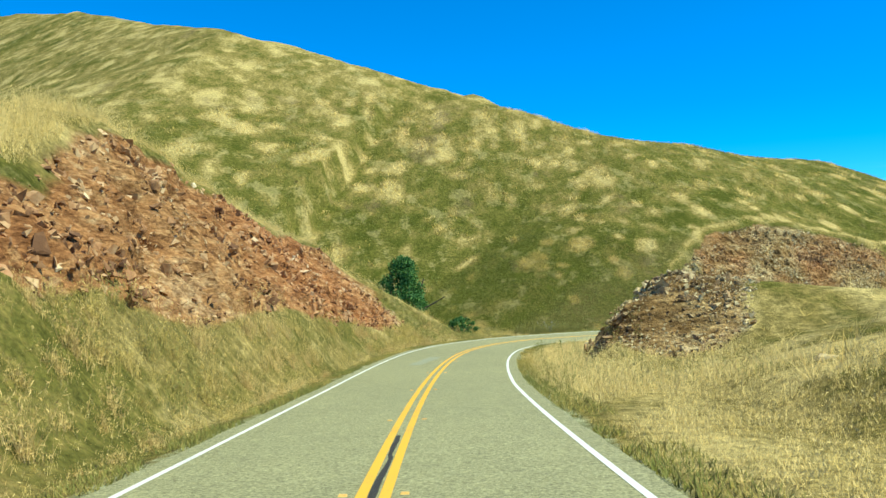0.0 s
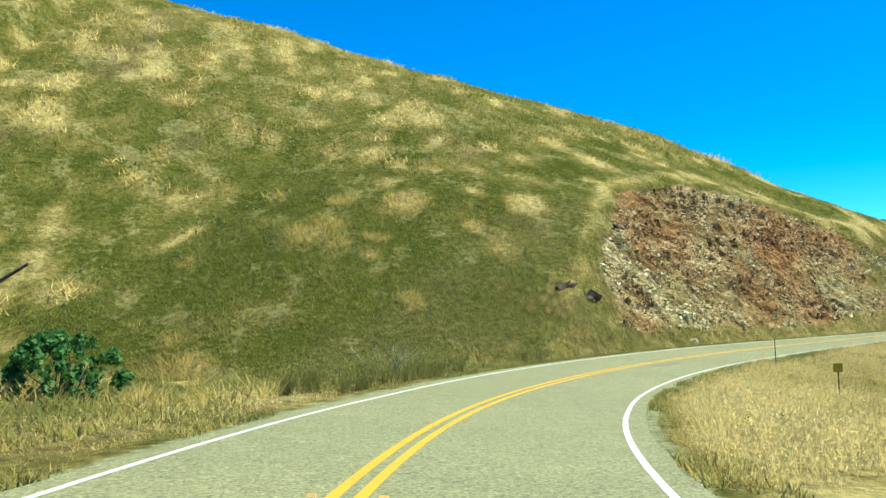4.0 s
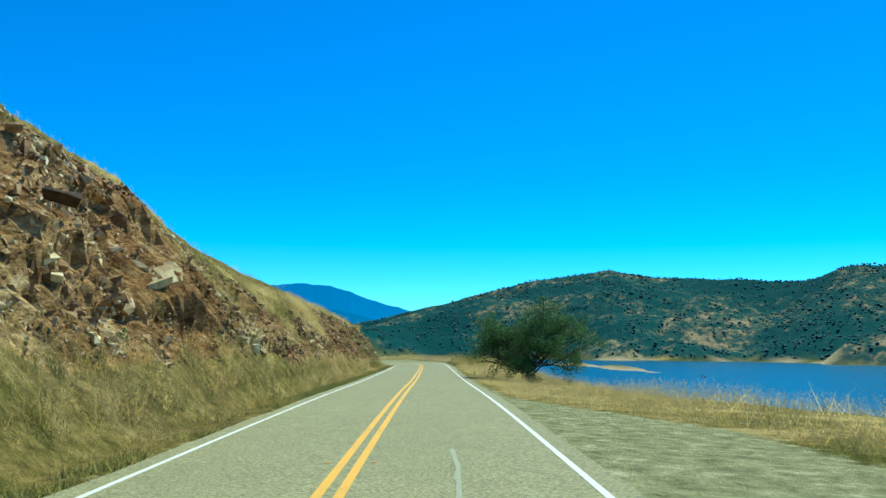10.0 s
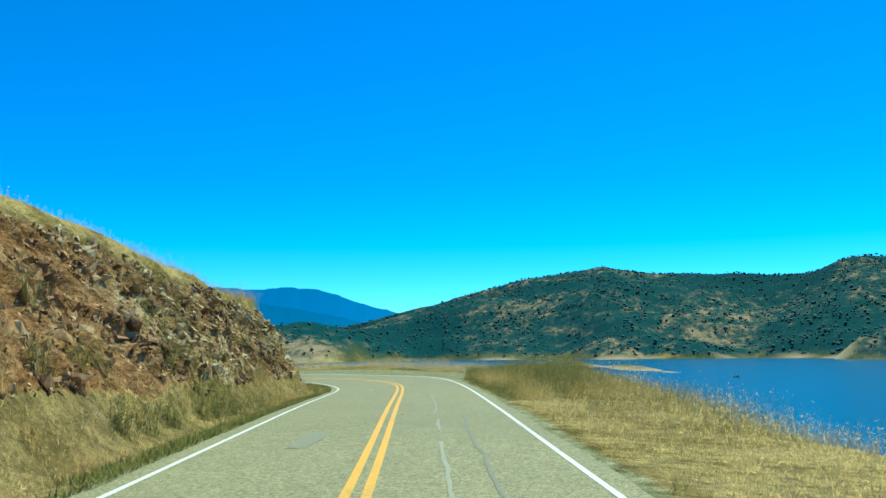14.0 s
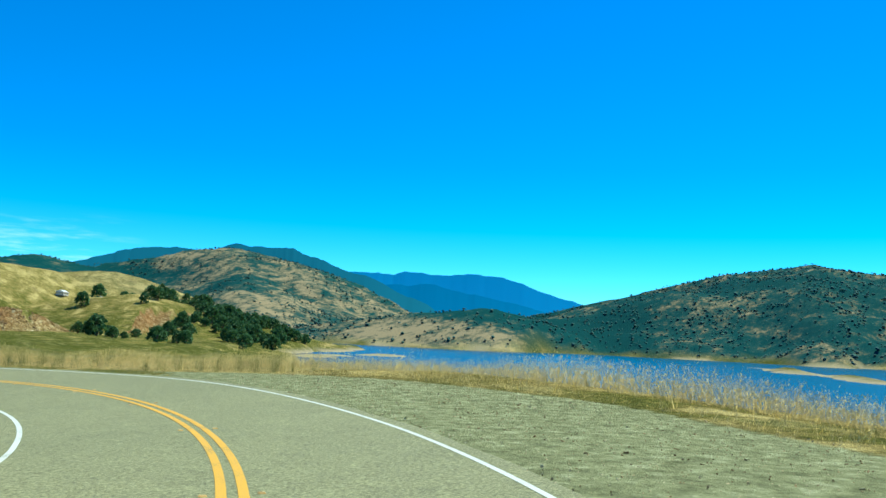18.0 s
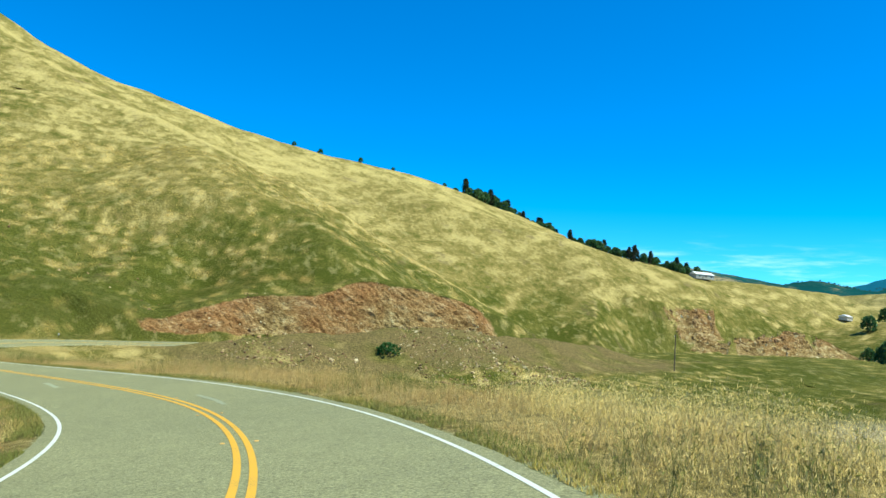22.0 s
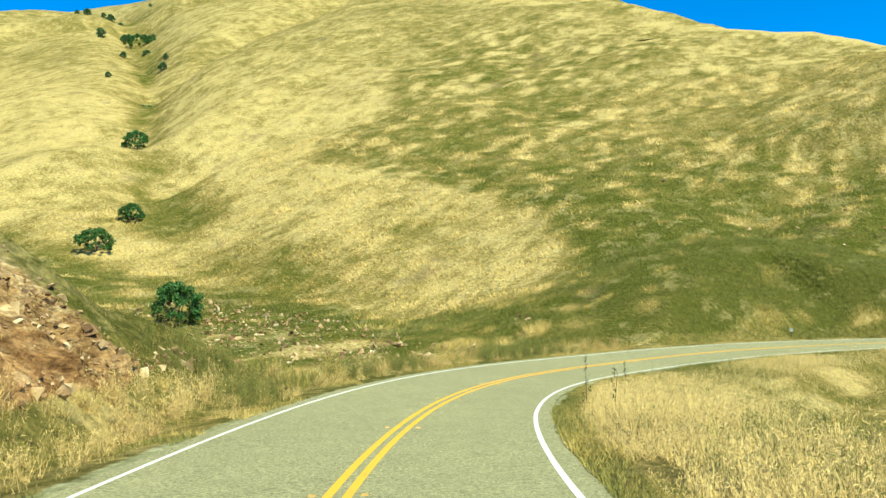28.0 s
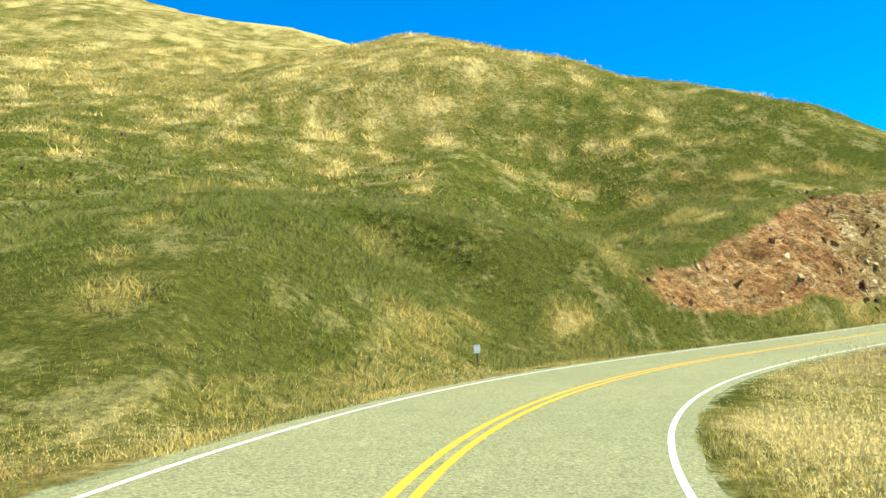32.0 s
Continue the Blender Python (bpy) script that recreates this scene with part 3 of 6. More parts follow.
# along the road: flat verge width and cut steepness on the left; verge width, cut and fill steepness on the right
def along(u, *pairs):
    p = np.array(pairs, float)
    return np.interp(u, p[:, 0], p[:, 1])


def verge_left(u):
    return along(u, (-60, 1.8), (0, 1.5), (40, 1.3), (60, 2), (85, 2.0), (108, 1.3), (170, 1.4), (240, 1.5), (270, 1.4), (290, 1.2), (350, 1.6), (380, 1.8), (430, 2), (442, 3), (470, 2.5))


def cut_left(u):
    return along(u, (-60, 0.9), (0, 0.97), (40, 1.34), (65, 0.74), (90, 0.95), (106, 1.3), (130, 1.12), (150, 1.22), (190, 1.28), (215, 1.15), (240, 0.94), (262, 1.45), (280, 1.56), (350, 0.85), (385, 0.95), (430, 0.95), (438, 0.58), (496, 0.58), (503, 1.4), (518, 2.0), (560, 1.9), (600, 0.9), (748, 0.9), (766, 1.5))


def stony_left(u):
    return along(u, (-60, 1), (52, 1), (64, 0.1), (110.5, 0.1), (115, 1), (292, 1), (300, 0.4), (345, 0.3), (360, 1), (428, 1), (437, 0.2), (502, 0.0), (508, 1), (590, 1), (604, 0), (758, 0), (778, 1), (900, 1))


def lane_right(u):
    return along(u, (-10, 3.02), (25, 2.57), (50, 2.75), (80, 3.12), (110, 3.0), (150, 3.14), (200, 3.05), (250, 3.07), (275, 2.96), (300, 3.57), (330, 3.85), (360, 3.24), (390, 3.45), (430, 2.76), (450, 2.68), (475, 2.93), (510, 3.11))


def lane_left(u):
    return along(u, (-10, 2.98), (25, 2.9), (50, 2.99), (80, 2.52), (110, 2.84), (150, 2.89), (200, 2.72), (250, 3.07), (275, 3.35), (300, 3.12), (330, 3.62), (360, 3.9), (390, 3.84), (430, 3.4), (450, 3.19), (475, 3.09), (510, 2.95))


def verge_right(u):
    return along(u, (-60, 5), (0, 4.5), (24, 3.8), (33, 3.3), (42, 3.2), (46, 7), (52, 13), (110, 22), (150, 22), (185, 14), (215, 9), (245, 6), (262, 6), (277, 6.5), (286, 12), (292, 14), (304, 14), (320, 9), (338, 6), (352, 4.5), (380, 6), (440, 6), (470, 5), (520, 3))


LAST = {}


def land(x, y, u=None, s=None, zr=None, bk=None):
    """Height of the finished ground, masks of cut rock and gravel, and the distance past the verge."""
    if u is None:
        u, s, zr, bk = near_road(x, y)
    g = natural(x, y)
    a = np.abs(s)
    edge = zr + bk * np.clip(s, -6, 14)
    left = s < 0
    d = np.maximum(a - np.where(left, lane_left(u), lane_right(u)) - 0.45, 0)
    w = np.where(left, verge_left(u), verge_right(u)) * (1 + 0.18 * fbm(x, y, 9, 2, 60))
    e = np.maximum(d - w, 0)
    ditch = -0.05 * np.minimum(d, w) - np.where(left, 0.1 * np.exp(-((d - w * 0.65) / 0.5) ** 2), 0)
    rough = fbm(x, y, 5, 4, 21, 0.6) * np.clip(e / 2, 0, 1) * 0.9
    up = edge + ditch + np.where(left, cut_left(u), along(u, (28, 0.7), (34, 1.05), (45, 1.15), (50, 0.7))) * e + rough * np.where(left, 1.0, 1.6) + np.where(left, 1.8 * fbm(u, np.abs(s) * 0.4, 13, 3, 98) * np.clip(e / 5, 0, 1.2), 0)
    low = edge + ditch - np.where(left, 0.5, along(u, (0, 0.4), (200, 0.45), (300, 0.45), (360, 0.5), (480, 0.6))) * e + fbm(x, y, 6, 3, 33) * 0.3 * np.clip(e / 3, 0, 1)
    z = np.minimum(np.maximum(g, low), up)
    talus = np.where(left, along(u, (-20, 1.8), (15, 1.7), (35, 1.5), (60, 1.0), (110, 0.3), (135, 0.5), (160, 1.0), (190, 0.6), (230, 0.7), (250, 0.4), (280, 0.4), (360, 0.4), (400, 0.6), (500, 0.5)), 0.6) * (1 + 0.5 * fbm(x, y, 6, 3, 61))
    rock = np.clip((g - up) / 1.2, 0, 1) * np.clip((e - talus) / 0.8, 0, 1) * np.where(left, stony_left(u - np.where(u < 140, 0.85 * np.clip(a - 6, 0, 11), 0)), np.where(u < 60, 1, 0.5))
    rib = along(u, (100, 0), (130, 0), (142, 0.6), (200, 0.6), (215, 0.3), (285, 0.3), (300, 0)) * np.clip(fbm(u + 0.5 * s, u * 0.15, 12, 3, 99) * 3.2 - 0.75, 0, 1)
    rock = rock * (1 - rib)
    fill = along(u, (495, 0), (510, 0.85), (600, 0.85), (620, 0.4), (700, 0)) * (s > 0) * np.clip(e, 0, 1) * np.clip(0.7 + fbm(x, y, 9, 3, 67), 0, 1)
    heap = np.clip(2.2 - 1.6 * np.hypot((x - 9.2) / 3.4, (y - 38.5) / 4.6) + 0.6 * fbm(x, y, 3, 3, 66), 0, 1) * np.clip(e * 2, 0, 1)
    rock = np.maximum(rock, heap)
    LAST["over"] = g - up
    z = np.where(a < np.where(left, lane_left(u), lane_right(u)) + 0.3, zr + bk * s - 0.035, z)
    # gravel turn-outs beside the right lane, and the thin edge of the pavement
    turn = np.clip((along(u, (148, 0), (160, 5.5), (176, 5), (190, 0), (266, 0), (270, 0.8), (278, 1.2), (288, 4), (296, 8), (304, 8.5), (316, 5), (326, 2), (334, 0)) - d) / 1.5, 0, 1) * (s > 0)
    gravel = np.maximum(turn, np.clip(0.9 - d / 0.35, 0, 1))
    gravel = np.maximum(gravel, 0.4 * fill)
    mouth = np.clip(1.5 - np.hypot((x - 130) / 17, (y - 334) / 9) + 0.5 * fbm(x, y, 5, 3, 68), 0, 1) * (s < -6)
    gravel = np.maximum(gravel, 0.42 * mouth)
    return z, rock, gravel, e, u, s


def crag(u, e, z, rock):
    """How far the broken face stands out: ledges and blocks at two sizes."""
    p, q = u + 0.45 * z, z * 1.5 - 0.25 * u
    wob = fbm(u * 1.0, z * 2.0, 1.5, 2, 97) * 0.5
    big = lattice(np.floor(p / 1.3 + wob), np.floor(q / 0.8 + wob), 91) - 0.5
    small = lattice(np.floor(p / 0.55 - wob), np.floor(q / 0.42 + wob), 92) - 0.5
    ledge = lattice(np.floor(p / 3.1 + wob), np.floor(q / 1.9 - wob), 94) - 0.5
    return rock * (0.5 * ledge + 0.42 * big + 0.3 * small + 0.75 * fbm(u, z * 1.6, 2.6, 4, 93, 0.6))

# ---- the ground: one sheet, finest along the road ----
def mesh_object(name, verts, faces, mat, smooth=False, masks=None, parent=None):
    me = bpy.data.meshes.new(name)
    verts, faces = np.asarray(verts, np.float32), np.asarray(faces, np.int32)
    k = faces.shape[1]
    me.vertices.add(len(verts))
    me.vertices.foreach_set("co", verts.ravel())
    me.loops.add(faces.size)
    me.loops.foreach_set("vertex_index", faces.ravel())
    me.polygons.add(len(faces))
    me.polygons.foreach_set("loop_start", np.arange(0, faces.size, k, dtype=np.int32))
    me.polygons.foreach_set("use_smooth", np.full(len(faces), bool(smooth)))
    for key, val in (masks or {}).items():
        at = me.attributes.new(key, "FLOAT", "POINT")
        at.data.foreach_set("value", np.asarray(val, np.float32))
    me.materials.append(mat)
    me.update(calc_edges=True)
    ob = new(name, me)
    ob.parent = parent
    return ob


def grid_faces(nu, nv):
    i = np.arange((nu - 1) * (nv - 1))
    a = (i // (nv - 1)) * nv + i % (nv - 1)
    return np.stack([a, a + nv, a + nv + 1, a + 1], 1)


def tufting(x, y):
    """Round clumps of pale seeding grass, one to four metres across, from -1 to 1."""
    p, q = x / 3.3 + 0.25 * fbm(x, y, 5, 2, 72), y * 0.72 / 3.3 + 0.25 * fbm(x, y, 5, 2, 73)
    best = np.zeros_like(p)
    for di in (-1, 0, 1):
        for dj in (-1, 0, 1):
            i, j = np.floor(p) + di, np.floor(q) + dj
            far = np.hypot(p - i - 0.1 - 0.8 * lattice(i, j, 301), q - j - 0.1 - 0.8 * lattice(i, j, 302)) / (0.28 + 0.5 * lattice(i, j, 303) ** 2)
            best = np.maximum(best, np.clip(1 - far * far, 0, 1) * np.clip(2.2 * lattice(i, j, 304) - 0.8, 0, 1))
    return np.clip(1.9 * best - 0.5 + 0.7 * fbm(x, y, 2.6, 3, 74), -1, 1)


def dryness(x, y, z, u, s):
    """0 green, 1 straw: patchy, drier uphill, by the lake and on the inlet's western nose."""
    d = 0.40 + 0.30 * fbm(x, y * 0.55, 42, 3, 70) + 0.16 * tufting(x, y) + np.clip((z - 8) / 150, -0.1, 0.25)
    west = np.interp(y, [335, 352, 358, 383, 397, 432, 500, 560, 700], [162, 162, 158, 138, 122, 86, 58, 18, -74]) - x + 9 * fbm(x, y, 22, 3, 77)
    nose = np.clip(west / 7, 0, 1) * np.clip((y - 351) / 8, 0, 1)
    nose = nose * np.clip(np.maximum((394 + 0.12 * (130 - x) - y + 2.5 * fbm(x, y, 8, 3, 75)) / 3, (84 - 0.35 * (y - 400) - x + 6 * fbm(x, y, 14, 3, 76)) / 9), 0, 1)
    d = d + 0.5 * nose * (1 - 0.5 * np.clip((y - 460) / 80, 0, 1))
    d = d + 0.06 * np.clip((z - 1) / 26, 0, 1) * np.clip((y - 345) / 15, 0, 1)
    d = d + 0.3 * ((s > 4) & (u > -20) & (u < 520)) - 0.45 * ((s > 5.5) & (s < 26)) * along(u, (245, 0), (258, 1), (290, 1), (296, 0)) + 0.1 * (y > 520)
    across = (290 - x) * 0.27 + (476 - y) * 0.96                # ahead of or behind the spur's crest
    d = d + np.where((y > 385) & (x > 185) & (s < -6), np.where(across > 0, -0.1 * np.clip(across / 15, 0, 1), 0.1), 0)
    d = d + np.where((np.abs(s) < 9), 0.12, 0)
    d = d - 0.1 * ((s > 3) & (s < 16)) * along(u, (124, 0), (134, 1), (148, 1), (158, 0))
    green = np.clip(1 - np.hypot((x - 165) / 45, (y - 372) / 16), 0, 1) + np.clip(1 - np.hypot((x - 15) / 35, (y - 104) / 18), 0, 1)
    d = d + np.where((y > 352) & (x > 120) & (s < -5) & (u > 430), 0.26 * np.clip((z - 13) / 16, 0, 1) - 0.12 * np.clip((13 - z) / 10, 0, 1) * (1 - nose), 0)
    d = d + 0.25 * ((s < 0) & (s > -7) & (u > 425) & (u < 490))
    d = d - 0.3 * green * (1 - nose)
    d = np.where(nose > 0.5, np.minimum(d, 0.9) - np.clip((y - 420) / 60, 0, 1) * (0.12 + 0.25 * np.clip(fbm(x, y, 30, 4, 78) + 0.2, 0, 1)), d)
    d = d + 0.14 * ((s < 0) & (s > -22) & (u > 330) & (u < 412)) - 0.15 * np.clip((s + 13) / 3, 0, 1) * (s < 0) * along(u, (428, 0), (434, 2.2), (460, 2.2), (468, 0.8), (485, 0.8), (495, 0))
    d = d - 0.55 * np.clip(1.3 - to_line(x, y, FLOORS[0][0] + FLOORS[1][0])[0] / (7 + 6 * fbm(x, y, 16, 3, 79)), 0, 1) * np.clip(0.7 + fbm(x, y, 12, 2, 82), 0, 1) * (y > 338) * np.clip((134 - x) / 12, 0, 1)
    # last term greens the first hill's flank: grazing-sun shade painted as darker olive
    d = d + 0.12 * ((s < 0) & (s > -12) & (u > 114) & (u < 285)) - 0.03 * ((s < 0) & (u > 62) & (u < 112) & (s > -30)) - 0.1 * ((x > 0) & (y < 190) & (u < 116) & (s < -20))
    d = np.where((np.abs(s) > 12) & (nose < 0.5) & (s < 0), np.minimum(d, 0.62 + 0.2 * (d - 0.62) + 0.1 * np.clip((z - 30) / 40, 0, 1) * (y > 345)), d)
    d = d + np.where(np.abs(s) > 7, (0.3 - 0.22 * nose) * tufting(x, y) + 0.04 * (1 - nose), 0)
    d = d + 0.6 * np.clip(1.5 - to_line(x, y, [(126, 534, 0), (205.5, 500, 0), (251, 486.5, 0), (272, 480.5, 0)])[0] / 3.8, 0, 1)
    return np.clip(d, -0.1, 1.1)


def earthiness(x, y, u, s):
    """Bare brown soil and rusty dry stems between the grasses of the verges."""
    l = along(u, (-20, 0.15), (60, 0.15), (72, 0.35), (108, 0.35), (116, 0.35), (285, 0.35), (300, 0.25), (335, 0.4), (410, 0.5), (430, 0.2), (470, 0.1)) * np.clip((17 + s) / 3, 0, 1)
    r = along(u, (20, 0.1), (60, 0.1), (330, 0.1), (350, 0.45), (420, 0.45), (440, 0.1)) * np.clip((14 - s) / 3, 0, 1)
    fill = along(u, (488, 0), (500, 0.85), (625, 0.85), (650, 0)) * np.clip((34 - s) / 8, 0, 1) * (s > 3)
    lip = along(u, (255, 0), (262, 0.45), (290, 0.45), (296, 0)) * np.clip((s - 5) / 2, 0, 1) * np.clip((24 - s) / 5, 0, 1)
    return np.clip(np.where(s < 0, l, np.maximum(np.maximum(r, lip), fill)) * (1 + 1.1 * fbm(x, y, 4, 3, 88)), 0, 1) * (np.abs(s) > 3)


def redness(x, y, u, s):
    r = along(u, (-60, 0.8), (0, 0.7), (50, 0.7), (70, 0.1), (95, 0.1), (140, 0.05), (185, 0.3), (225, 0.4), (250, 0.1), (360, 0.1), (400, 0.2), (450, 0.2), (470, 0.5), (510, 0.5), (535, 0.1), (560, 0.05), (640, 0.1), (760, -0.05), (800, -0.1))
    pale = along(u, (100, 0), (108, 0.8), (128, 0.7), (150, 0.4), (175, 0.35), (215, 0.3), (235, 0.12), (250, 0.15), (278, 0.2), (288, 0.5), (300, 0), (370, 0), (385, 0.2), (410, 0.1)) * (0.6 + fbm(x, y, 6, 3, 83))
    top = np.clip((np.abs(s) - 8.5) / 4, 0, 1) * along(u, (100, 0), (108, 0.7), (170, 0.6), (200, 0.2), (240, 0), (480, 0), (500, 0.4), (600, 0.4))
    r = np.where((s > 0) & (u > 480), -0.05, np.where((s > 0) & (u < 60), 0.0, r))
    return np.clip(r + 0.45 * fbm(x, y, 9, 3, 80) + 0.1 + 0.12 * along(u, (100, 0), (125, 1), (285, 1), (300, 0)) + top - 1.8 * pale, -1, 1)


side = np.concatenate([np.arange(0, 3.0, 1.5), np.arange(3.0, 6, 0.5), np.arange(6, 20, 0.42), np.arange(20, 30.1, 0.9)])
right_side = np.concatenate([np.arange(0, 3.0, 1.5), np.arange(3.0, 6, 0.6), np.arange(6, 30.1, 1.0)])
lat = np.concatenate([-side[:0:-1], right_side])
ug = np.concatenate([np.arange(U[0], -12, 1.0), np.arange(-12, 432, 0.33), np.arange(432, U[-1], 0.9)])
LX, LY, LZ, LB, RX, RY = [np.interp(ug, U, q) for q in (LINE[:, 0], LINE[:, 1], LINE[:, 2], LINE[:, 3], RIGHT[:, 0], RIGHT[:, 1])]
su, ss = [q.ravel() for q in np.meshgrid(np.arange(len(ug)), lat, indexing="ij")]
turn_rate = np.gradient(np.unwrap(np.arctan2(TAN[:, 1], TAN[:, 0])), STEP)
bend = np.interp(ug, U, np.convolve(np.pad(turn_rate, 20, mode="edge"), np.ones(41) / 41, "valid"))[su]
ss = np.where(ss * bend < 0, np.sign(ss) * np.minimum(np.abs(ss), 0.8 / np.maximum(np.abs(bend), 1e-4)), ss)   # stop short of the bend's centre
gx, gy = LX[su] + RX[su] * ss, LY[su] + RY[su] * ss
cz, crock, cgrav, ce, cu, cs = land(gx, gy, ug[su], ss, LZ[su], LB[su])
rim = np.exp(-((LAST["over"] + np.where(cu < 70, 0.7, 0.5)) / np.where(cu < 70, 0.9, 0.6)) ** 2) * (ce > 2) * (ss < 0) * (cu < 430)
cg = crag(cu, ce, cz, crock)
CX, CY, CZ = gx - RX[su] * np.sign(ss) * cg * 0.75, gy - RY[su] * np.sign(ss) * cg * 0.75, cz + cg * 0.3
CORRIDOR = grid_faces(len(ug), len(lat))
CRAGGY = crock[CORRIDOR].mean(1) > 0.5
parts_v, parts_f, parts_m = [np.stack([CX, CY, CZ], 1)], [CORRIDOR], [(crock, cgrav, np.clip(dryness(gx, gy, cz, cu, cs) + 0.55 * rim, -0.1, 1.1), redness(gx, gy, cu, cs), np.zeros(len(gx)), earthiness(gx, gy, cu, cs) * (1 - rim))]


def sheet(x0, x1, y0, y1, cell, hole):
    """A square grid of ground with the part already covered left out."""
    nx, ny = int((x1 - x0) / cell) + 1, int((y1 - y0) / cell) + 1
    x, y = [q.ravel() for q in np.meshgrid(np.linspace(x0, x1, nx), np.linspace(y0, y1, ny), indexing="ij")]
    z, rock, grav, e, u, s = land(x, y)
    f = grid_faces(nx, ny)
    keep = ~hole(x, y, s, u)[f].all(1)
    f = f[keep]
    used = np.unique(f)
    back = np.zeros(len(x), int)
    back[used] = np.arange(len(used))
    x, y, z, rock, grav, u, s = x[used], y[used], z[used], rock[used], grav[used], u[used], s[used]
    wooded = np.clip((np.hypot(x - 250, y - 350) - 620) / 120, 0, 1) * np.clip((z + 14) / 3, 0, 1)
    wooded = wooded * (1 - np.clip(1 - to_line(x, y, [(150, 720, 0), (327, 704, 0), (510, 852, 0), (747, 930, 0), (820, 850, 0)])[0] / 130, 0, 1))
    sparse = np.where((x > 1400) & (y < 1250), 0.35, 1.0) + 1.5 * fbm(x, y, 190, 3, 217) + 0.25 * np.clip(1 - (z + 14) / 40, 0, 1) - 0.35
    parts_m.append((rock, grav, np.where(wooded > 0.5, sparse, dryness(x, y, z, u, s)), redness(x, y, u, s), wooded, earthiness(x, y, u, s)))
    parts_v.append(np.stack([x, y, z], 1))
    parts_f.append(back[f])


FAR_END = U[-1]
sheet(-120, 340, -100, 520, 1.7, lambda x, y, s, u: (np.abs(s) < 24) & (u > U[0] + 3) & (u < FAR_END - 3) & ~((u > 285) & (u < 372) & (s < -15)) & ~((u > 425) & (s > 12)) & ~((u > 40) & (u < 120) & (s > 18)))
sheet(-500, 1000, -400, 1100, 7.5, lambda x, y, s, u: (x > -115) & (x < 335) & (y > -95) & (y < 515))
sheet(-1400, 5000, -1600, 4600, 32, lambda x, y, s, u: (x > -480) & (x < 980) & (y > -380) & (y < 1080))
off, allf = 0, []
for v, f in zip(parts_v, parts_f):
    allf.append(f + off)
    off += len(v)
mk = [np.concatenate(c) for c in zip(*parts_m)]
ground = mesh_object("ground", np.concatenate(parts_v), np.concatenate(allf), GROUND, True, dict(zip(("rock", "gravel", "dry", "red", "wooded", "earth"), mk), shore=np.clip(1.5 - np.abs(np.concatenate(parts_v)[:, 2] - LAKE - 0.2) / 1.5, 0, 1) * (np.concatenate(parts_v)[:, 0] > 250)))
smoothed = np.ones(len(ground.data.polygons), bool)
smoothed[:len(CRAGGY)] = ~CRAGGY
ground.data.polygons.foreach_set("use_smooth", smoothed)
tagged(ground, "dry golden and green grassland with red rock road cuts", "ground", kind="structure")

lake = mesh_object("water", [(150, -1600, LAKE), (4000, -1600, LAKE), (4000, 2200, LAKE), (150, 2200, LAKE)], [(0, 1, 2, 3)], WATER)
tagged(lake, "deep blue wind-rippled reservoir between wooded hills", "lake", kind="structure")


# ---- the road ----
def strip(name, s0, s1, lift, u0, u1, mat, parent=None, wobble=0.0, every=1, crown=0.0):
    j = np.where((U >= u0) & (U <= u1))[0][::every]
    out = []
    for s in (s0, s1):
        q = s + (HALF - lane_left(U[j]) if s < -2 else lane_right(U[j]) - HALF if s > 2 else 0) + wobble * fbm(U[j], U[j] * 0 + s, 1.3, 3, 5)
        out.append(np.stack([LINE[j, 0] + RIGHT[j, 0] * q, LINE[j, 1] + RIGHT[j, 1] * q, LINE[j, 2] + LINE[j, 3] * q + lift], 1))
    v = np.stack(out, 1).reshape(-1, 3)
    return mesh_object(name, v, grid_faces(len(j), 2)[:, ::-1], mat, True, parent=parent)


road = strip("road", -HALF - 0.38, HALF + 0.38, 0.0, U[0], U[-1], ASPHALT, wobble=0.09)
tagged(road, "worn grey two-lane asphalt road winding along the hillside", "road", kind="structure")
for s0, s1, mat, nm in ((-0.19, -0.065, YELLOW, "yellow_line"), (0.065, 0.19, YELLOW, "yellow_line"), (-HALF - 0.05, -HALF + 0.05, WHITE, "edge_line"), (HALF - 0.05, HALF + 0.05, WHITE, "edge_line")):
    strip(nm, s0, s1, 0.005, U[0], U[-1], mat, road)

# ---- grasses ----
rng = np.random.default_rng(7)


def place(u, s):
    """Ground height and masks at distance s to the right of the road's arc length u."""
    f = np.clip((u - U[0]) / STEP, 0, len(U) - 1.001)
    j, t = f.astype(int), (f % 1)[:, None]
    c = LINE[j] * (1 - t) + LINE[j + 1] * t
    x, y = c[:, 0] + RIGHT[j, 0] * s, c[:, 1] + RIGHT[j, 1] * s
    z, rock, grav, e, uu, ss = land(x, y, u, s, c[:, 2], c[:, 3])
    return x, y, z, rock, grav, e


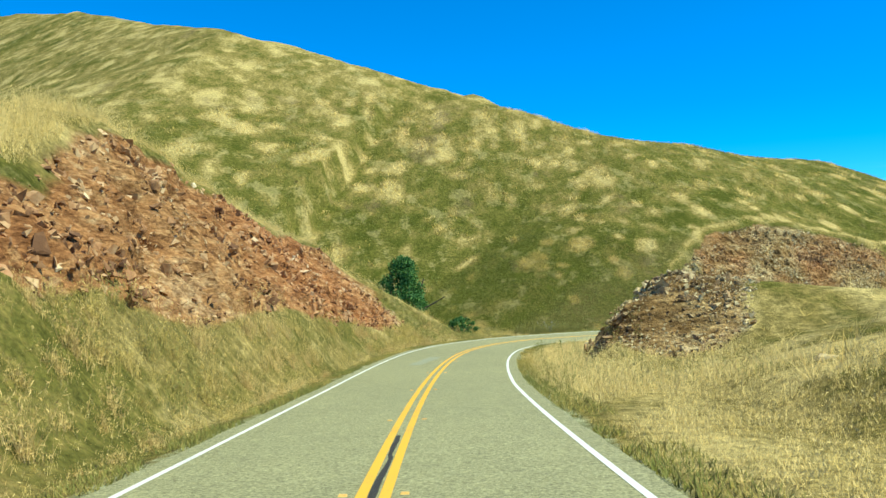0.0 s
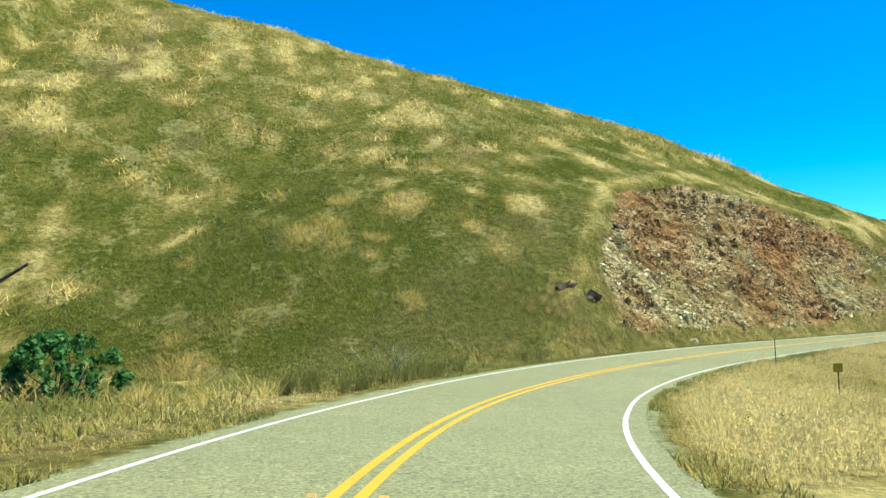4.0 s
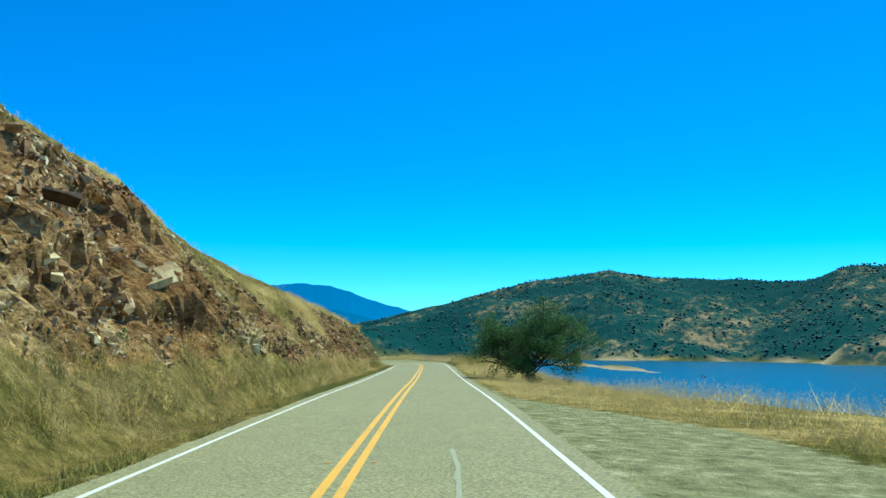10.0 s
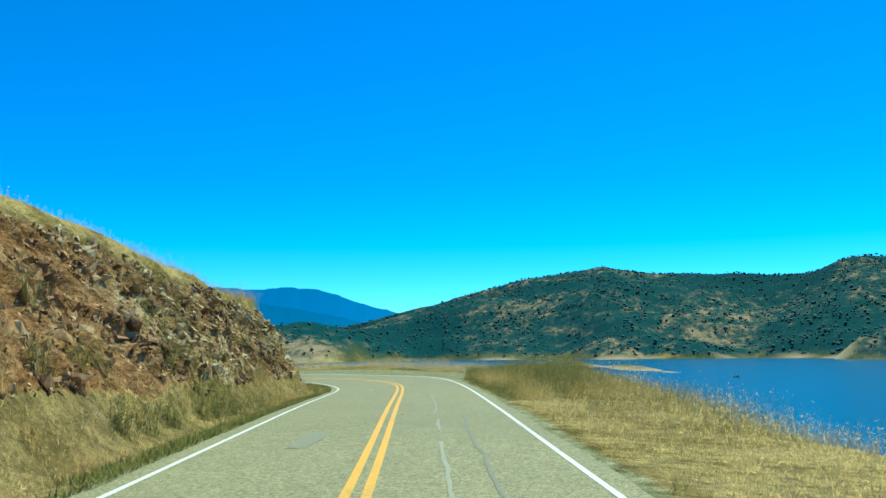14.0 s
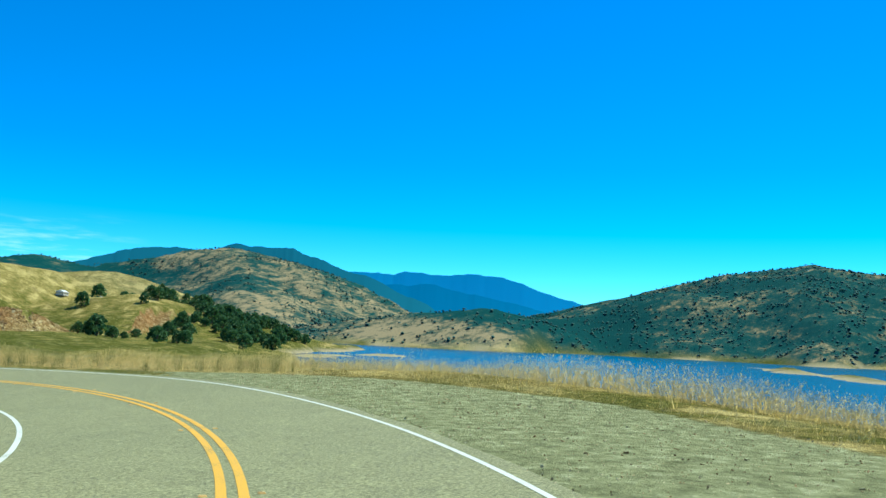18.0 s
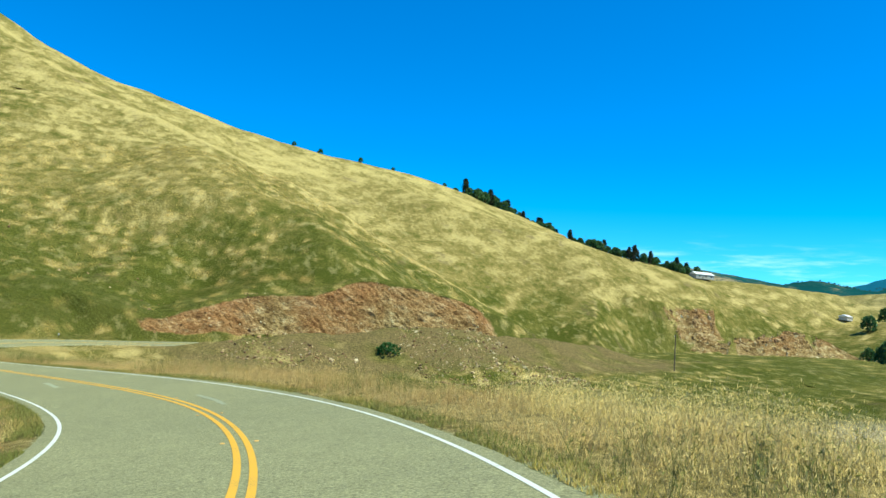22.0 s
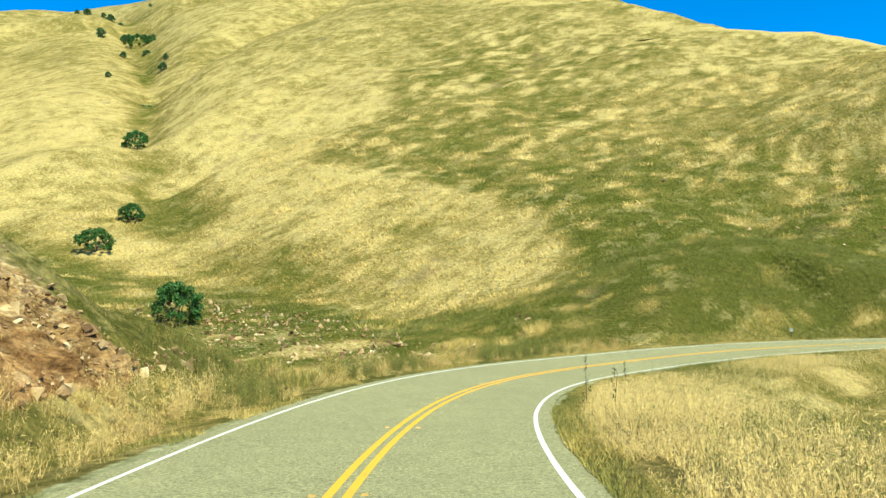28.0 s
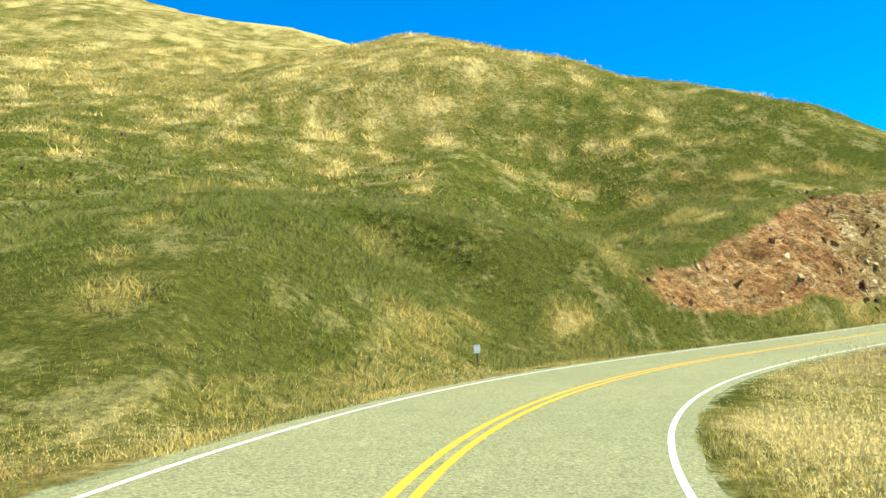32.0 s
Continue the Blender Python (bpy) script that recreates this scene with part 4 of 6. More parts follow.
def blades(name, x, y, z, h, w, dry, rust, bent=True, lean=0.5):
    n = len(x)
    a, b = rng.uniform(0, 2 * np.pi, n), rng.uniform(0, 2 * np.pi, n)
    p = np.stack([np.cos(a), np.sin(a), np.zeros(n)], 1) * (w * 0.5)[:, None]
    ln = np.stack([np.cos(b), np.sin(b), np.zeros(n)], 1) * (h * rng.uniform(0.05, lean, n))[:, None]
    base = np.stack([x, y, z - 0.02], 1)
    up = np.zeros((n, 3))
    up[:, 2] = h
    if bent:
        # a thin stalk that carries a seed head near its tip and two leaves below
        out = [base - p * 0.55, base + p * 0.55, base + up + ln]
        for lo, hi, size in ((0.75, 1.05, 0.05), (0.35, 0.95, 0.063), (0.05, 0.6, 0.075)):
            t = rng.uniform(lo, hi, n)[:, None]
            c = base + up * t + ln * t * t + rng.normal(0, 0.015, (n, 3))
            a1, a2 = rng.normal(0, 1, (n, 3)) * [1, 1, 1.9], rng.normal(0, 1, (n, 3))
            k1 = (size * np.sqrt(np.clip(h, 0.05, 1))[:, None] / np.linalg.norm(a1, axis=1)[:, None])
            k2 = (size * 0.33 * np.sqrt(np.clip(h, 0.05, 1))[:, None] / np.linalg.norm(a2, axis=1)[:, None])
            out += [c - a1 * k1, c + a2 * k2, c + a1 * k1]
        v = np.stack(out, 1).reshape(-1, 3)
        f, r = np.arange(n * 12).reshape(-1, 3), 12
    else:
        v = np.stack([base - p, base + p, base + up + ln], 1).reshape(-1, 3)
        f, r = np.arange(n * 3).reshape(-1, 3), 3
    return mesh_object(name, v, f, BLADES, False, dict(dry=np.repeat(dry, r), rust=np.repeat(rust, r)))


def verge_grass(name, count, side, u0, u1, reach, tall, width, label):
    """Clumped grass along one side: short and green at the pavement, taller and paler further out."""
    u = rng.uniform(u0, u1, count)
    d = reach * rng.uniform(0, 1, count) ** 1.5 + 0.12
    s = side * (np.where(side < 0, lane_left(u), lane_right(u)) + 0.4 + d)
    cu, cs = np.round(u / 0.45) * 0.45, np.round(s / 0.4) * 0.4          # draw blades into tufts
    pull = rng.uniform(0, 0.75, count)
    jit = lattice(cu, cs, 5)
    u2, s2 = u + (cu + (jit - 0.5) * 0.4 - u) * pull, s + (cs + (lattice(cu, cs, 9) - 0.5) * 0.4 - s) * pull
    x, y, z, rock, grav, e = place(u2, s2)
    patch = fbm(x, y, 3.5, 3, 120)
    keep = (rock < 0.35) & (grav < 0.3 + 0.25 * jit) & (patch > -0.42)
    x, y, z, d, u2, s2, patch, jit = x[keep], y[keep], z[keep], d[keep], u2[keep], s2[keep], patch[keep], jit[keep]
    grow = np.clip(d / 1.6, 0.16, 1) * (0.45 + 0.6 * jit) * np.clip(0.72 + 0.95 * fbm(x, y, 4.5, 3, 130), 0.22, 1.5)
    h = tall * grow * rng.uniform(0.55, 1.2, len(x))
    dry = np.clip(dryness(x, y, z, u2, s2) + (0.42 if side > 0 else 0.3) * np.clip(d / 1.2, 0, 1) - 0.18 * (d < 0.7) + 0.5 * fbm(x, y, 4.5, 3, 140) + (0.3 * along(u2, (-8, 1), (40, 1), (60, 0), (410, 0), (425, 1), (480, 1)) if side > 0 else 0) - (0.4 * along(u2, (124, 0), (132, 0.25), (148, 0.25), (156, 0), (252, 0), (262, 1.6), (290, 1.6), (296, 0)) if side > 0 else 0.25 * (d < 0.6)), 0, 1)
    rust = np.clip(along(u2, (0, 0.0), (100, 0.1), (125, 0.35), (150, 0.3), (200, 0.45), (255, 0.5), (300, 0.1), (332, 0.2), (346, 0.7), (400, 0.75), (430, 0.35), (470, 0.05)) + 0.5 * fbm(x, y, 5, 2, 150) - 0.1, 0, 0.85) * np.clip(d / 0.8, 0.2, 1) * (1.0 if side < 0 else along(u2, (100, 0.3), (120, 1.2), (150, 1.2), (170, 0.3), (325, 0.2), (350, 0.9), (420, 0.9), (440, 0.3)))
    g = blades(name, x, y, z, h, width * rng.uniform(0.6, 1.4, len(x)), dry, rust, True, 0.95)
    tagged(g, label, "grass", kind="stuff")


verge_grass("verge_grass", 95000, -1, -8, 500, 6.0, 0.55, 0.013, "dry tan and green grass along the road's uphill edge")
verge_grass("roadside_grass", 120000, 1, -8, 500, 8.5, 0.85, 0.013, "tall straw-coloured grass along the road's lakeward edge")

verge_grass("bench_straw", 48000, 1, 58, 160, 10.0, 0.95, 0.014, "tall gold and rust grass on the bench beside the road")
verge_grass("bend_straw", 28000, 1, -8, 60, 8.0, 0.8, 0.014, "tall pale gold grass inside the first bend")
verge_grass("corner_straw", 28000, 1, 412, 480, 8.0, 0.7, 0.014, "pale gold grass inside the inlet bend")
verge_grass("turnout_grass", 30000, 1, 256, 296, 13.0, 1.0, 0.014, "tall olive and straw grass before the turn-out")
verge_grass("rusty_grass", 42000, 1, 318, 445, 5.5, 0.75, 0.014, "dense rust and gold grass along the inlet bend")


def field_grass(name, count, x0, x1, y0, y1, test, tall, width, label, tuft=3, fine=False, pale=0.0):
    """Scattered tufts over open ground."""
    x, y = rng.uniform(x0, x1, count), rng.uniform(y0, y1, count)
    u, s, zr, bk = near_road(x, y)
    keep = test(x, y, u, s)
    x, y, u, s, zr, bk = x[keep], y[keep], u[keep], s[keep], zr[keep], bk[keep]
    z, rock, grav, e, u, s = land(x, y, u, s, zr, bk)
    dens = fbm(x, y, 9, 3, 160)
    keep = (rock < 0.35) & (grav < 0.2) & (z > LAKE + 0.5) & (dens > -0.35)
    x, y, z, u, s = x[keep], y[keep], z[keep], u[keep], s[keep]
    dry = np.clip(dryness(x, y, z, u, s) + 0.2 * fbm(x, y, 3, 2, 165) + pale, 0, 1)
    k = tuft
    sc = (0.5 + 0.7 * value_noise(x / 4, y / 4, 170)) * (1 + 0.55 * tufting(x, y))
    x, y, z, dry, sc = [np.repeat(q, k) for q in (x, y, z, dry, sc)]
    x, y = x + rng.normal(0, width * 2.2, len(x)), y + rng.normal(0, width * 2.2, len(y))
    rust = np.clip(fbm(x, y, 24, 3, 175) * 0.8 - 0.15, 0, 0.5)
    g = blades(name, x, y, z - 0.03, tall * sc * rng.uniform(0.6, 1.3, len(x)), width * rng.uniform(0.6, 1.4, len(x)), dry, rust, fine, 1.5)
    tagged(g, label, "grass", kind="stuff")


field_grass("bench_grass", 50000, -10, 330, -10, 340, lambda x, y, u, s: (s > 8) & (s < 34) & (u < 420), 0.7, 0.028, "tall golden grass on the bench above the lake", 4)
field_grass("hill_grass", 210000, -60, 215, 20, 240, lambda x, y, u, s: (s < np.where(u < 114, -34, -27)) & (s > -80) & (u < 330), 0.42, 0.11, "patchy green and golden grass on the hillside above the road", 3, False, -0.13)
field_grass("brow_grass", 60000, 20, 215, 90, 240, lambda x, y, u, s: (s < -13) & (s > -28) & (u > 108) & (u < 300), 0.4, 0.04, "short straw grass above the road cuts", 4, False, -0.05)
field_grass("inlet_grass", 190000, 40, 300, 290, 500, lambda x, y, u, s: (np.abs(s) > np.where(u > 425, 28, 12)) & (np.abs(s) < 120) & (u > 400), 0.42, 0.12, "golden and green grass on the slopes round the inlet", 3, False, -0.12)

field_grass("slope_grass", 120000, -20, 60, 55, 150, lambda x, y, u, s: (s < -5.0) & (s > -34) & (u > 52) & (u < 116), 0.42, 0.035, "thin green and straw grass on the slope beside the road", 5, False, -0.18)
field_grass("inlet_slope_grass", 130000, 130, 215, 300, 410, lambda x, y, u, s: (s < -5.0) & (s > -30) & (u > 432), 0.42, 0.035, "thin green and golden grass on the slope by the inlet", 5, False, -0.08)


def lip_grass(name, count, u0, u1, side, reach, tall, label, deep=0.8):
    """Pale grass hanging over the upper edge of the cuts."""
    u, s = rng.uniform(u0, u1, count), side * rng.uniform(6, reach, count)
    x, y, z, rock, grav, e = place(u, s)
    over = LAST["over"]
    k = (over < 0.25) & (over > -deep) & (e > 2.0)
    x, y, z, u, s = x[k], y[k], z[k], u[k], s[k]
    g = blades(name, x, y, z, tall * rng.uniform(0.4, 1.2, len(x)), np.full(len(x), 0.016), np.clip(0.9 + 0.3 * fbm(x, y, 5, 2, 185), 0, 1), np.zeros(len(x)), True, 0.8)
    tagged(g, label, "grass", kind="stuff")


lip_grass("bank_lip_grass", 180000, -8, 66, -1, 22, 0.6, "long pale grass along the top of a red bank", 1.6)
lip_grass("crest_grass", 330000, -8, 420, -1, 30, 0.32, "pale seeding grass along the top of the road cuts")


def lake_lip(name, count, u0, u1, tall, label):
    """Tall grass where the verge ends above the water."""
    u = np.where(rng.uniform(0, 1, count) < 0.75, rng.uniform(284, u1, count), rng.uniform(u0, 284, count))
    s = lane_right(u) + 0.45 + verge_right(u) * rng.uniform(0.84, 1.0, count) + rng.uniform(-1.6, 0.9, count)
    x, y, z, rock, grav, e = place(u, s)
    k = (grav < 0.3) & (fbm(x, y, 3, 3, 121) > -0.45)
    x, y, z, u = x[k], y[k], z[k], u[k]
    g = blades(name, x, y, z, tall * (0.7 + 0.5 * fbm(x, y, 5, 2, 131)) * rng.uniform(0.5, 1.2, len(x)), np.full(len(x), 0.014), np.clip(0.92 + 0.3 * fbm(x, y, 4, 3, 141) - 0.55 * along(u, (250, 0), (260, 1), (284, 1), (291, 0)), 0, 1), np.clip(0.35 * fbm(x, y, 6, 2, 151), 0, 0.4), True, 0.9)
    tagged(g, label, "grass", kind="stuff")


lake_lip("bank_grass", 32000, 175, 350, 1.0, "tall straw grass on the lip above the lake")


def brush(name, count, u0, u1, reach, tall, label):
    """Dry brown brush and thin straw that has taken root on the broken faces."""
    u, s = rng.uniform(u0, u1, count), -rng.uniform(4.6, reach, count)
    x, y, z, rock, grav, e = place(u, s)
    k = (rock > 0.25) & (fbm(x, y + z, 4.5, 3, 195) + 0.25 - 0.11 * (e - 2) + 0.3 * rng.uniform(-1, 1, count) > 0.05)
    x, y, z, u, e, rock = x[k], y[k], z[k], u[k], e[k], rock[k]
    cg = crag(u, e, z, rock)
    j = np.clip(((u - U[0]) / STEP).astype(int), 0, len(U) - 1)
    x, y, z = x + RIGHT[j, 0] * cg * 0.75, y + RIGHT[j, 1] * cg * 0.75, z + cg * 0.3
    x, y, z, u = [np.repeat(q, 3) for q in (x, y, z, u)]
    x, y = x + rng.normal(0, 0.09, len(x)), y + rng.normal(0, 0.09, len(x))
    g = blades(name, x, y, z - 0.06, tall * rng.uniform(0.35, 1.2, len(x)), np.full(len(x), 0.02), np.clip(0.4 + 0.4 * fbm(x, y, 6, 2, 196), 0, 1), np.clip(0.7 + 0.5 * fbm(x, y, 5, 2, 197), 0, 1), True, 0.9)
    tagged(g, label, "grass", kind="stuff")


brush("cliff_brush", 7000, 108, 285, 15, 0.45, "dry brown brush rooted in a broken rock cut")
brush("inlet_brush", 9000, 345, 434, 16, 0.45, "dry brown brush on a red-brown road cut")


def foot_brush(name, count, u0, u1, far, tall, label):
    """Dry stems, straw and grey-green brush between the pavement and the broken face."""
    u = rng.uniform(u0, u1, count)
    s = -(lane_left(u) + 0.9 + far * rng.uniform(0, 1, count) ** 0.8)
    cu, cs = np.round(u / 1.2) * 1.2, np.round(s / 0.85) * 0.85
    pull = rng.uniform(0.25, 0.92, count)
    x, y, z, rock, grav, e = place(u + (cu + 0.6 * (lattice(cu, cs, 31) - 0.5) - u) * pull, s + (cs + 0.5 * (lattice(cu, cs, 32) - 0.5) - s) * pull)
    k = (rock < 0.6) & (grav < 0.3) & (fbm(x, y, 3.2, 3, 233) > -0.12)
    x, y, z, cu, cs, d = x[k], y[k], z[k], cu[k], cs[k], (-s - lane_left(u))[k]
    grow = (0.2 + 1.3 * lattice(cu, cs, 33) ** 1.3) * np.clip(d / 2.2, 0.35, 1)
    green = fbm(x, y, 6, 3, 234)
    g = blades(name, x, y, z - 0.03, tall * grow * rng.uniform(0.4, 1.2, len(x)), np.full(len(x), 0.014), np.clip(0.95 - 1.0 * np.clip(green, 0, 1) + 0.6 * (lattice(cu, cs, 34) - 0.5) + rng.uniform(-0.15, 0.15, len(x)), 0, 1), np.clip(0.42 - 1.6 * np.clip(green, 0, 1) + 0.5 * fbm(x, y, 4, 2, 235), 0, 0.85), True, 0.85)
    tagged(g, label, "brush", kind="stuff")


foot_brush("foot_brush", 60000, 104, 285, 4.6, 0.75, "dry brown and grey-green brush at the foot of a rock cut")
foot_brush("bank_brush", 26000, -8, 66, 3.6, 0.7, "straw and grey-green brush at the foot of a red bank")
foot_brush("inlet_foot_brush", 26000, 425, 472, 2.8, 0.65, "rusty and straw brush along the edge of the pavement")
foot_brush("bend_brush", 30000, 335, 425, 4.2, 0.75, "rusty dry brush at the foot of a red-brown cut")


def weeds(name, count, u0, u1, side, near, far, tall, green, label):
    """Clumps of leafy green weeds in the verge."""
    u = rng.uniform(u0, u1, count)
    s = side * ((lane_left(u) if side < 0 else lane_right(u)) + 0.4 + rng.uniform(near, far, count))
    cu, cs = np.round(u / 1.5) * 1.5 + 0.9 * lattice(np.round(u / 1.5), np.round(s), 12), np.round(s)
    pull = rng.uniform(0.3, 0.85, count)
    x, y, z, rock, grav, e = place(u + (cu - u) * pull, s + (cs - s) * pull)
    k = (fbm(x, y, 5.0, 2, 231) > 0.02) & (grav < 0.4)
    x, y, z, pull = x[k], y[k], z[k], pull[k]
    g = blades(name, x, y, z, tall * rng.uniform(0.35, 1.1, len(x)) * (0.5 + pull * 0.7), np.full(len(x), 0.018), np.clip(green + rng.uniform(-0.12, 0.12, len(x)), 0, 1), np.zeros(len(x)), True, 0.6)
    tagged(g, label, "weeds", kind="stuff")


weeds("inlet_weeds", 15000, 430, 464, -1, 0.7, 4.2, 1.0, 0.08, "clumps of tall dark green weeds beside the road")
weeds("brush_weeds", 14000, 76, 100, -1, 0.7, 3.0, 1.0, 0.22, "grey-green bushy weeds at the foot of the slope")
weeds("foot_weeds", 15000, 108, 285, -1, 0.9, 4.6, 0.85, 0.2, "grey-green bushy weeds along the foot of the cuts")
weeds("cut_weeds", 4200, 222, 256, -1, 1.0, 3.4, 1.0, 0.16, "green and straw weeds at the foot of the rock cut")
weeds("lake_weeds", 15000, 318, 412, 1, 0.8, 6.5, 0.85, 0.08, "green weed clumps among rusty grass")
weeds("lip_weeds", 14000, 262, 296, 1, 3.4, 12.5, 1.0, 0.4, "olive weeds and dry brush above the lake")
weeds("corner_weeds", 14000, 400, 470, 1, 1.2, 8.5, 0.85, 0.08, "green shrubby weeds among golden grass on the bend")
weeds("mound_weeds", 2200, 18, 52, 1, 0.6, 5.0, 0.8, 0.12, "grey-green weeds among dry grass inside the bend")
weeds("bench_weeds", 4200, 124, 152, 1, 0.5, 7.0, 0.85, 0.2, "low green weeds among dry grass on the bench")


def edge_strip(name, count, u0, u1, label, side=-1, green=0.2):
    """Low yellow-green grass creeping over the edge of the pavement."""
    u = rng.uniform(u0, u1, count)
    s = side * ((lane_left(u) if side < 0 else lane_right(u)) + 0.42 + 0.95 * rng.uniform(0, 1, count) ** 1.3)
    x, y, z, rock, grav, e = place(u, s)
    k = fbm(x, y, 2.6, 3, 236) > -0.2
    x, y, z = x[k], y[k], z[k]
    g = blades(name, x, y, z - 0.01, 0.15 * rng.uniform(0.4, 1.2, len(x)), np.full(len(x), 0.022), np.clip(green + 0.3 * fbm(x, y, 4, 2, 237), 0, 1), np.zeros(len(x)), False, 1.2)
    tagged(g, label, "grass", kind="stuff")


edge_strip("edge_grass", 70000, 96, 292, "low yellow-green grass along the edge of the pavement")
edge_strip("bank_edge_grass", 26000, -8, 96, "low green and tan grass along the edge of the pavement", -1, 0.35)
edge_strip("lake_edge_grass", 50000, -8, 150, "low yellow-green grass beside the white line", 1, 0.3)
edge_strip("corner_edge_grass", 46000, 320, 480, "low yellow-green grass on the inside of the bend", 1, 0.32)
edge_strip("inlet_edge_grass", 24000, 425, 500, "low tan grass along the edge of the pavement", -1, 0.5)
edge_strip("bend_edge_grass", 26000, 340, 425, "low green grass along the edge of the pavement")

# ---- stones ----
ICO_V, ICO_F = None, None
_b = bmesh.new()
bmesh.ops.create_icosphere(_b, subdivisions=1, radius=1)
ICO_V = np.array([v.co[:] for v in _b.verts])
ICO_F = np.array([[v.index for v in f.verts] for f in _b.faces])
_b.free()


def turns(n, loose=0.45):
    """n rotation matrices about one bedding direction, the more scattered the looser."""
    q = np.array([0.86, 0.36, -0.22, 0.28]) + rng.normal(0, loose, (n, 4))
    q /= np.linalg.norm(q, axis=1)[:, None]
    w, x, y, z = q.T
    return np.stack([1 - 2 * (y * y + z * z), 2 * (x * y - z * w), 2 * (x * z + y * w), 2 * (x * y + z * w), 1 - 2 * (x * x + z * z), 2 * (y * z - x * w),
                     2 * (x * z - y * w), 2 * (y * z + x * w), 1 - 2 * (x * x + y * y)], 1).reshape(n, 3, 3)


def chip(seed, count=8):
    """An angular broken stone: the hull of a few points in a flattened box."""
    r = np.random.default_rng(seed)
    p = r.uniform(-1, 1, (count, 3)) * [1, 0.8, 0.62]
    p = p / np.maximum(np.abs(p).max(axis=1), 0.55)[:, None] * [1, 0.8, 0.62]
    b = bmesh.new()
    for q in p:
        b.verts.new(q)
    bmesh.ops.convex_hull(b, input=b.verts[:])
    loose = [v for v in b.verts if not v.link_faces]
    bmesh.ops.delete(b, geom=loose, context="VERTS")
    bmesh.ops.triangulate(b, faces=b.faces[:])
    b.verts.index_update()
    v, f = np.array([q.co[:] for q in b.verts]), np.array([[q.index for q in t.verts] for t in b.faces])
    b.free()
    return v, f


CHIPS = [chip(400 + i) for i in range(10)]


def stones(name, x, y, z, size, red, label):
    V, F, Rd, off = [], [], [], 0
    kind = rng.integers(0, len(CHIPS), len(x))
    for k, (cv, cf) in enumerate(CHIPS):
        m = kind == k
        n = int(m.sum())
        v = np.einsum("nij,kj->nki", turns(n), cv) * size[m][:, None, None] + np.stack([x[m], y[m], z[m]], 1)[:, None, :]
        V.append(v.reshape(-1, 3))
        F.append((cf[None] + (np.arange(n) * len(cv))[:, None, None]).reshape(-1, 3) + off)
        Rd.append(np.repeat(red[m], len(cv)))
        off += n * len(cv)
    return tagged(mesh_object(name, np.concatenate(V), np.concatenate(F), STONE, False, dict(red=np.concatenate(Rd))), label, "rock", kind="stuff")


def cut_stones(name, count, u0, u1, side, reach, big, label, thin=0.3, typical=0.075):
    u = rng.uniform(u0, u1, count)
    s = side * rng.uniform(4.6, reach, count)
    x, y, z, rock, grav, e = place(u, s)
    clump = fbm(x, y + z, 3.0, 3, 190)
    keep = (rock > 0.35) & (clump > -thin)
    x, y, z, u, s = x[keep], y[keep], z[keep], u[keep], s[keep]
    cg = crag(u, e[keep], z, rock[keep])
    j = np.clip(((u - U[0]) / STEP).astype(int), 0, len(U) - 1)
    x, y, z = x - RIGHT[j, 0] * side * cg * 0.75, y - RIGHT[j, 1] * side * cg * 0.75, z + cg * 0.3
    size = np.clip(rng.lognormal(np.log(typical), 0.62, len(x)) * (1 + 0.9 * clump[keep]), 0.025, big)
    stones(name, x, y, z - size * 0.12, size, np.clip(redness(x, y, u, s), -1, 1), label)


cut_stones("bank_rubble", 20000, -8, 62, -1, 17, 0.26, "loose angular stones in a red earth road bank", 0.2, 0.07)
cut_stones("mound_rubble", 16000, 28, 48, 1, 17, 0.34, "broken brown and grey stones heaped on a small mound", 0.9, 0.065)
cut_stones("cliff_stones", 64000, 106, 190, -1, 20, 0.3, "pale and rusty broken rock of a steep road cut", 0.35, 0.06)
cut_stones("slope_stones", 52000, 190, 292, -1, 16, 0.26, "brown shattered rock of a road cut", 0.35, 0.058)
cut_stones("inlet_cut_stones", 36000, 345, 436, -1, 18, 0.3, "red-brown broken rock of a road cut", 0.35, 0.065)
cut_stones("red_cut_stones", 8000, 495, 600, -1, 24, 0.32, "red earth and pale rock of a road cut across the inlet", 0.2, 0.09)
cut_stones("far_cut_stones", 2500, 715, 860, -1, 26, 1.0, "pale rock of a road cut on the far shore", 0.3, 0.4)


def scatter_stones(name, count, x0, x1, y0, y1, size, red, label):
    x, y = rng.uniform(x0, x1, count), rng.uniform(y0, y1, count)
    z, rock, grav, e, u, s = land(x, y)
    k = (np.abs(s) > 4.6) & (fbm(x, y, 12, 3, 205) > 0.0)
    stones(name, x[k], y[k], z[k], np.clip(rng.lognormal(np.log(size), 0.5, k.sum()), 0.04, size * 3), np.full(k.sum(), red), label)


scatter_stones("fill_rubble", 5000, 200, 268, 352, 392, 0.17, 0.3, "grey rubble on the fill slope below the road")
scatter_stones("gully_stones", 2600, 106, 152, 320, 350, 0.15, 0.35, "pale stones in the grass of the gully mouth")
scatter_stones("hill_stones", 200, 130, 185, 372, 410, 0.16, 0.3, "small stones on the grass slope")

# loose gravel on the turn-outs
def gravel_stones(name, count, u0, u1, label):
    u, s = rng.uniform(u0, u1, count), rng.uniform(3.8, 12.5, count)
    x, y, z, rock, grav, e = place(u, s)
    k = (grav > 0.3) & (fbm(x, y, 4, 3, 207) > -0.3)
    stones(name, x[k], y[k], z[k], np.clip(rng.lognormal(np.log(0.016), 0.4, k.sum()), 0.008, 0.05), np.full(k.sum(), -0.2), label)


gravel_stones("turnout_gravel", 9000, 262, 318, "pale loose gravel on a roadside turn-out")

